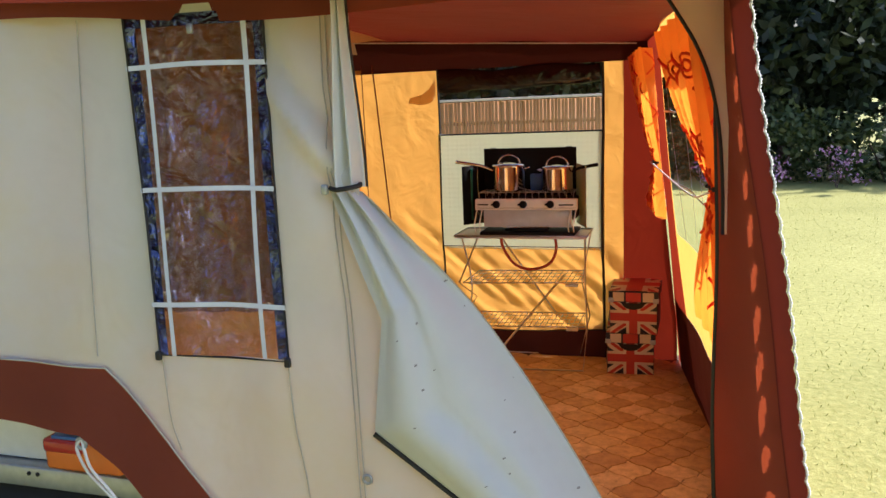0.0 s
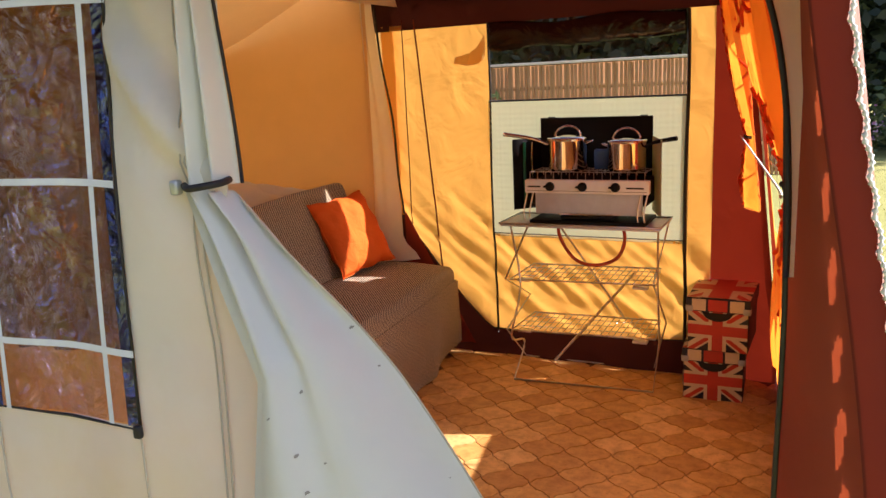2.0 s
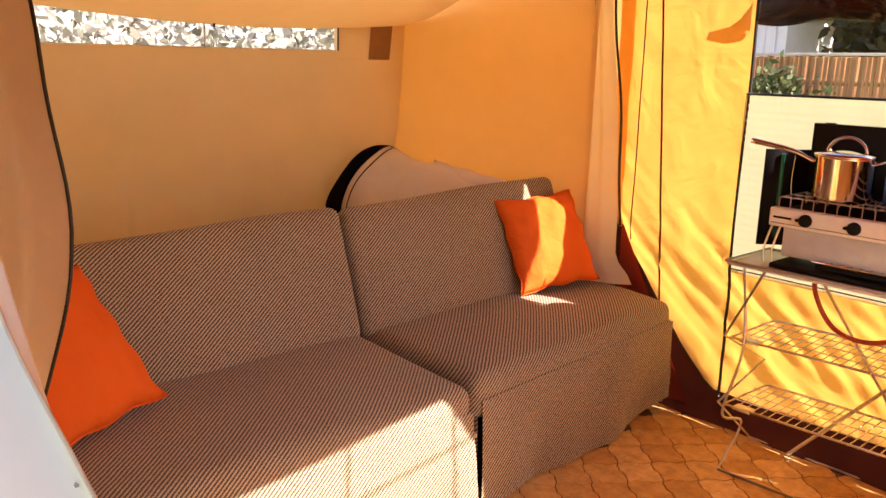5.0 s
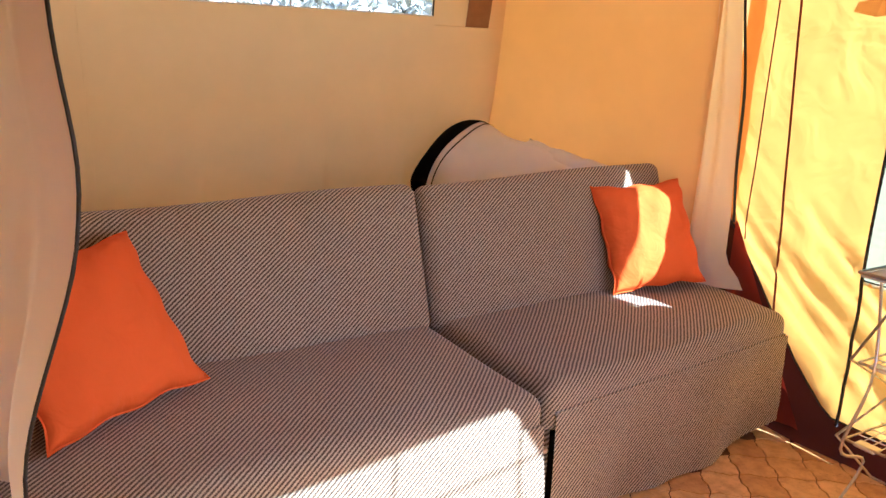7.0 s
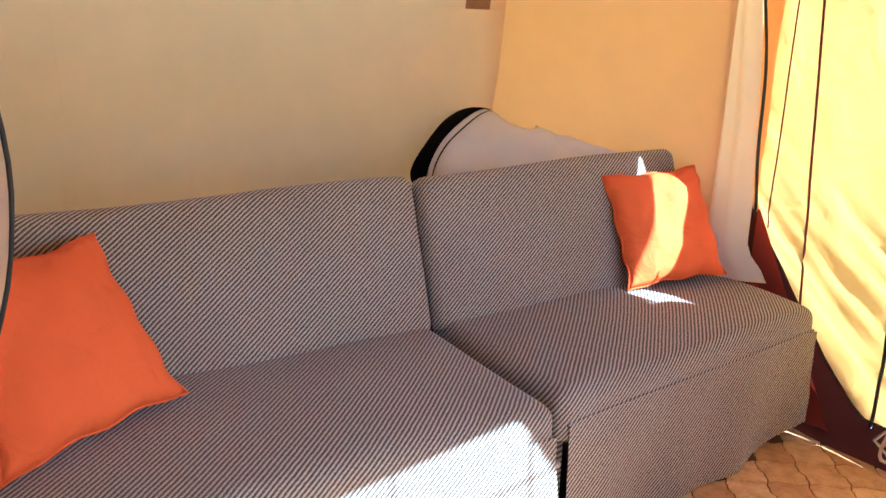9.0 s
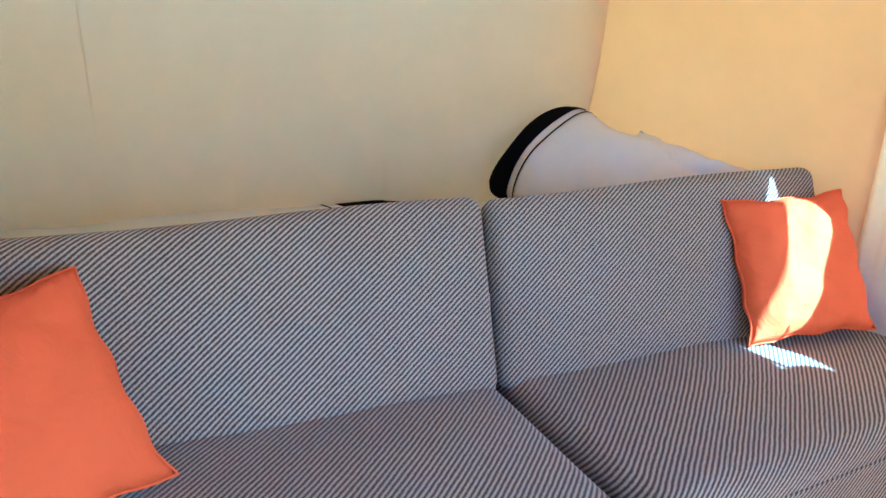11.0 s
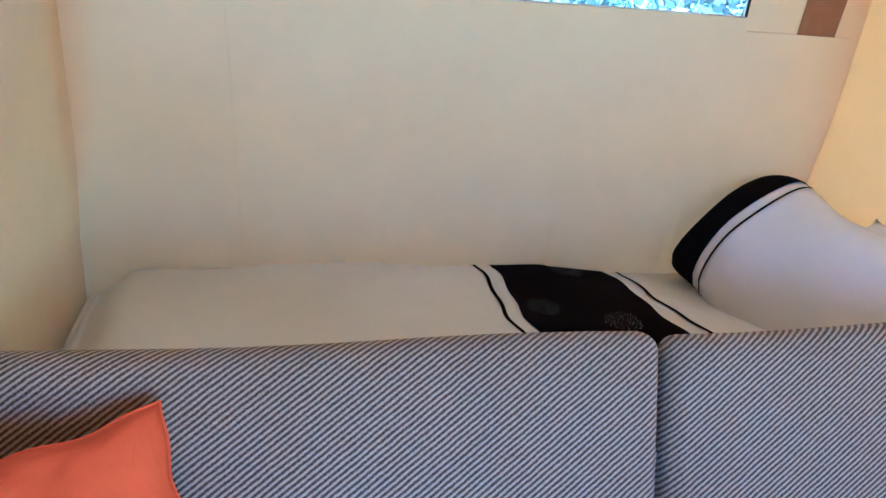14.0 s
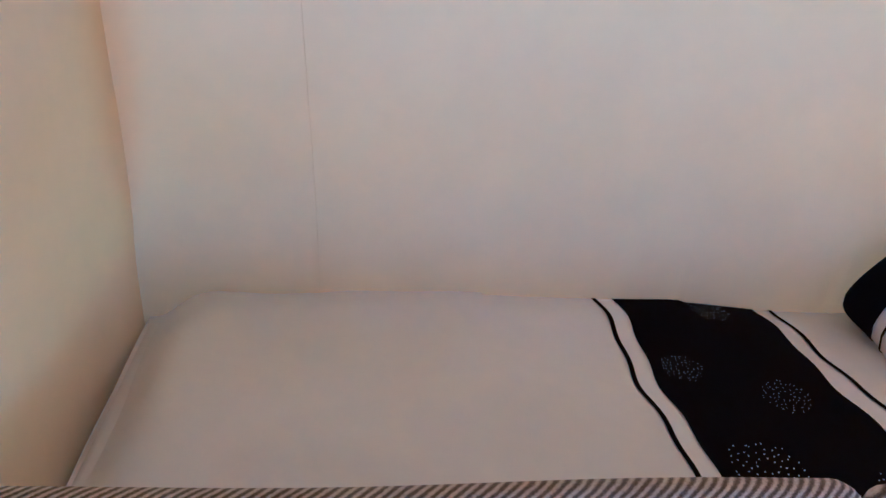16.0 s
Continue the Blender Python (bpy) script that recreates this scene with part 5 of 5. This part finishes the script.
def leaves(count, radii, size, seed, hollow=0.35, squash=1.0):
    """Many small leaves in uneven clumps that fill a rounded crown."""
    r = random.Random(seed)
    clumps = []
    for _ in range(max(8, count // 90)):
        d = Vector((r.gauss(0, 1), r.gauss(0, 1), r.gauss(0, 1))).normalized() * (hollow + (1 - hollow) * r.random() ** 0.5)
        clumps.append(Vector((d.x * radii[0], d.y * radii[1], d.z * radii[2])))
    verts, faces = [], []
    for k in range(count):
        c = clumps[k % len(clumps)]
        spread = 0.20 * (sum(radii) / 3)
        p = c + Vector((r.gauss(0, spread), r.gauss(0, spread), r.gauss(0, spread * squash)))
        a = Vector((r.gauss(0, 1), r.gauss(0, 1), r.gauss(0, 1))).normalized()
        b = a.cross(Vector((r.gauss(0, 1), r.gauss(0, 1), r.gauss(0, 1)))).normalized()
        s = size * r.uniform(0.6, 1.4)
        i = len(verts)
        verts += [p - a * s, p + b * s * 0.5, p + a * s, p - b * s * 0.5]
        faces.append((i, i + 1, i + 2, i + 3))
    me = bpy.data.meshes.new("leaves")
    me.from_pydata([tuple(v) for v in verts], [], faces)
    return me


def tree(label, at, height, radii, mat, seed, count=9000, size=0.10, name="tree", trunk=True):
    ob = thing(name, label, name.replace("_", " "), at=at)
    r = random.Random(seed)
    if trunk:
        part("trunk", tube(curve([(0, 0, -0.1), (0.1, 0, height * 0.3), (0.0, 0.1, height * 0.6), (0.1, 0, height)], 5), 0.03 * height, 8, taper=[1 - 0.05 * k for k in range(16)]), BARK, ob)
        for k in range(5):
            a = r.uniform(0, 6.28)
            z = height * r.uniform(0.4, 0.85)
            part("limb", tube(curve([(0.05, 0, z), (radii[0] * 0.4 * math.cos(a), radii[1] * 0.4 * math.sin(a), z + 0.12 * height), (radii[0] * 0.8 * math.cos(a), radii[1] * 0.8 * math.sin(a), z + 0.2 * height)], 4), 0.012 * height, 6, taper=[1 - 0.08 * q for q in range(9)]), BARK, ob)
    else:
        for k in range(4):
            a = k * 1.57 + r.uniform(0, 1)
            part("stem", tube(curve([(0, 0, -0.08), (radii[0] * 0.2 * math.cos(a), radii[1] * 0.2 * math.sin(a), height * 0.25), (radii[0] * 0.5 * math.cos(a), radii[1] * 0.5 * math.sin(a), height * 0.6)], 4), 0.012 * height, 6), BARK, ob)
    me = leaves(count, radii, size, seed)
    me.materials.append(mat)
    crown = new("crown", me)
    crown.parent = ob
    crown.location = (0, 0, height if trunk else height * 0.5)
    return ob


for k, (x, y, h) in enumerate(((-9.5, 15, 2.5), (-5.0, 18.5, 2.9), (-2.6, 15.5, 2.5), (0.2, 16, 2.3), (2.8, 15.0, 2.6), (-7.2, 19.5, 3.0))):
    tree("leafy garden tree behind the timber fence", (x, y, 0), h, (2.1, 1.6, 1.8), LEAF_MID if k % 2 else LEAF_DARK, 20 + k, 9000, 0.12)
for k, (x, y, h, rad) in enumerate(((6.2, 17.5, 3.2, 2.9), (10.5, 18, 4.0, 3.6), (3.4, 19, 2.6, 1.9), (15, 22, 5, 4), (8.0, 16, 2.6, 2.2))):
    tree("tall dark tree at the edge of the lawn", (x, y, 0), h, (rad, rad * 0.8, h * 0.75), LEAF_DARK, 40 + k, 11000, 0.14)
for k, (x, y, m) in enumerate(((2.6, 13.2, LEAF_MID), (4.2, 13.0, LEAF_MID), (5.7, 13.4, LEAF_MID), (1.6, 13.8, LEAF_MID), (7.4, 13.0, LEAF_MID))):
    tree("flowering garden shrub in the border", (x, y, 0), 1.0, (0.9, 0.6, 0.55), m, 60 + k, 2200, 0.06, "shrub", False)
for k, (x, y) in enumerate(((3.4, 12.3), (4.6, 12.2), (5.6, 12.3), (2.4, 12.4), (1.7, 12.6))):
    tree("low border plant with pink flowers", (x, y, 0), 0.5, (0.35, 0.3, 0.28), FLOWER, 70 + k, 170, 0.03, "border_plant", False)
tree("bushy shrub against the fence", (-3.3, 10.1, 0), 1.3, (0.65, 0.5, 0.55), LEAF_MID, 81, 2600, 0.05, "shrub", False)
for k, (x, y) in enumerate(((-4.4, 1.0), (-4.6, 2.6), (-4.2, 4.2), (-5.0, 5.6), (-5.2, -0.4))):
    tree("pale leafed bush beside the tent", (x, y, 0), 2.2, (0.9, 0.95, 1.25), LEAF_PALE, 90 + k, 4200, 0.055, "bush", False)

r = random.Random(5)
verts, faces = [], []
for _ in range(16000):
    x, y = r.uniform(1.55, 6.5), r.uniform(0.3, 11.5) 
    a, h, w = r.uniform(0, 6.28), r.uniform(0.008, 0.022), 0.003
    i = len(verts)
    lx, ly = r.gauss(0, 0.012), r.gauss(0, 0.012)
    verts += [(x - w * math.cos(a), y - w * math.sin(a), -0.042), (x + w * math.cos(a), y + w * math.sin(a), -0.042), (x + lx, y + ly, -0.04 + h)]
    faces.append((i, i + 1, i + 2))
me = bpy.data.meshes.new("grass_blades")
me.from_pydata(verts, [], faces)
me.materials.append(GRASS)
tagged(new("grass_blades", me), "short green grass blades of the lawn", "grass", kind="stuff")
# trees added out of view to give the window film something dark to reflect
behind = tree("unseen dark tree added behind the camera for reflections", (-4.0, -10.5, 0), 4.0, (3.0, 2.2, 3.2), LEAF_DARK, 120, 8000, 0.16)
for x, y, a in ((1.5, -12.0, 70), (6.5, -11.0, 150), (-9.0, -9.0, 230), (-10.5, -3.0, 300)):
    copy_thing(behind, pose(x, y, 0, 0, 0, a))

# ---- floor tiles ----
TA, TB, T0 = Vector((0.068, 0.0945)), Vector((0.0965, -0.0735)), Vector((0.606, 2.642))


def tile_outline():
    """The wavy outline of one lantern-shaped tile."""
    wide, slim = (TA + TB) / 2, (TA - TB) / 2
    pts = []
    for a, b, swap in ((wide, slim, 0), (slim, -wide, 1), (-wide, -slim, 0), (-slim, wide, 1)):
        out = (a + b).normalized()
        for k in range(12):
            t = k / 12
            s = 1 - t if swap else t
            pts.append(a.lerp(b, t) + out * (0.0062 * math.sin(2 * math.pi * s) + 0.0022 * math.sin(6 * math.pi * t)))
    return pts


bm = bmesh.new()
outline = [p * 0.968 for p in tile_outline()]
top = [bm.verts.new((p.x * 0.985, p.y * 0.985, 0.0)) for p in outline]
low = [bm.verts.new((p.x, p.y, -0.0035)) for p in outline]
bm.faces.new(top)
for k in range(len(outline)):
    j = (k + 1) % len(outline)
    bm.faces.new((top[k], low[k], low[j], top[j]))
bmesh.ops.recalc_face_normals(bm, faces=bm.faces)
tile_mesh = finish(bm, "tile", TILE, False)
for i in range(-24, 25):
    for j in range(-24, 25):
        c = T0 + TA * i + TB * j
        if not (-0.20 < c.x < 1.60 and 0.96 < c.y < 3.47 and c.x < side_x(c.y, 0) + 0.05):
            continue
        mesh = tile_mesh
        if c.x > side_x(c.y, 0) - 0.09:
            # cut along the side wall
            mesh = tile_mesh.copy()
            for v in mesh.vertices:
                v.co.x = min(v.co.x, side_x(c.y + v.co.y, 0) - 0.012 - c.x)
        ob = new("tile", mesh)
        ob.parent = floor
        ob.matrix_basis = Matrix.Translation((c.x, c.y, 0))
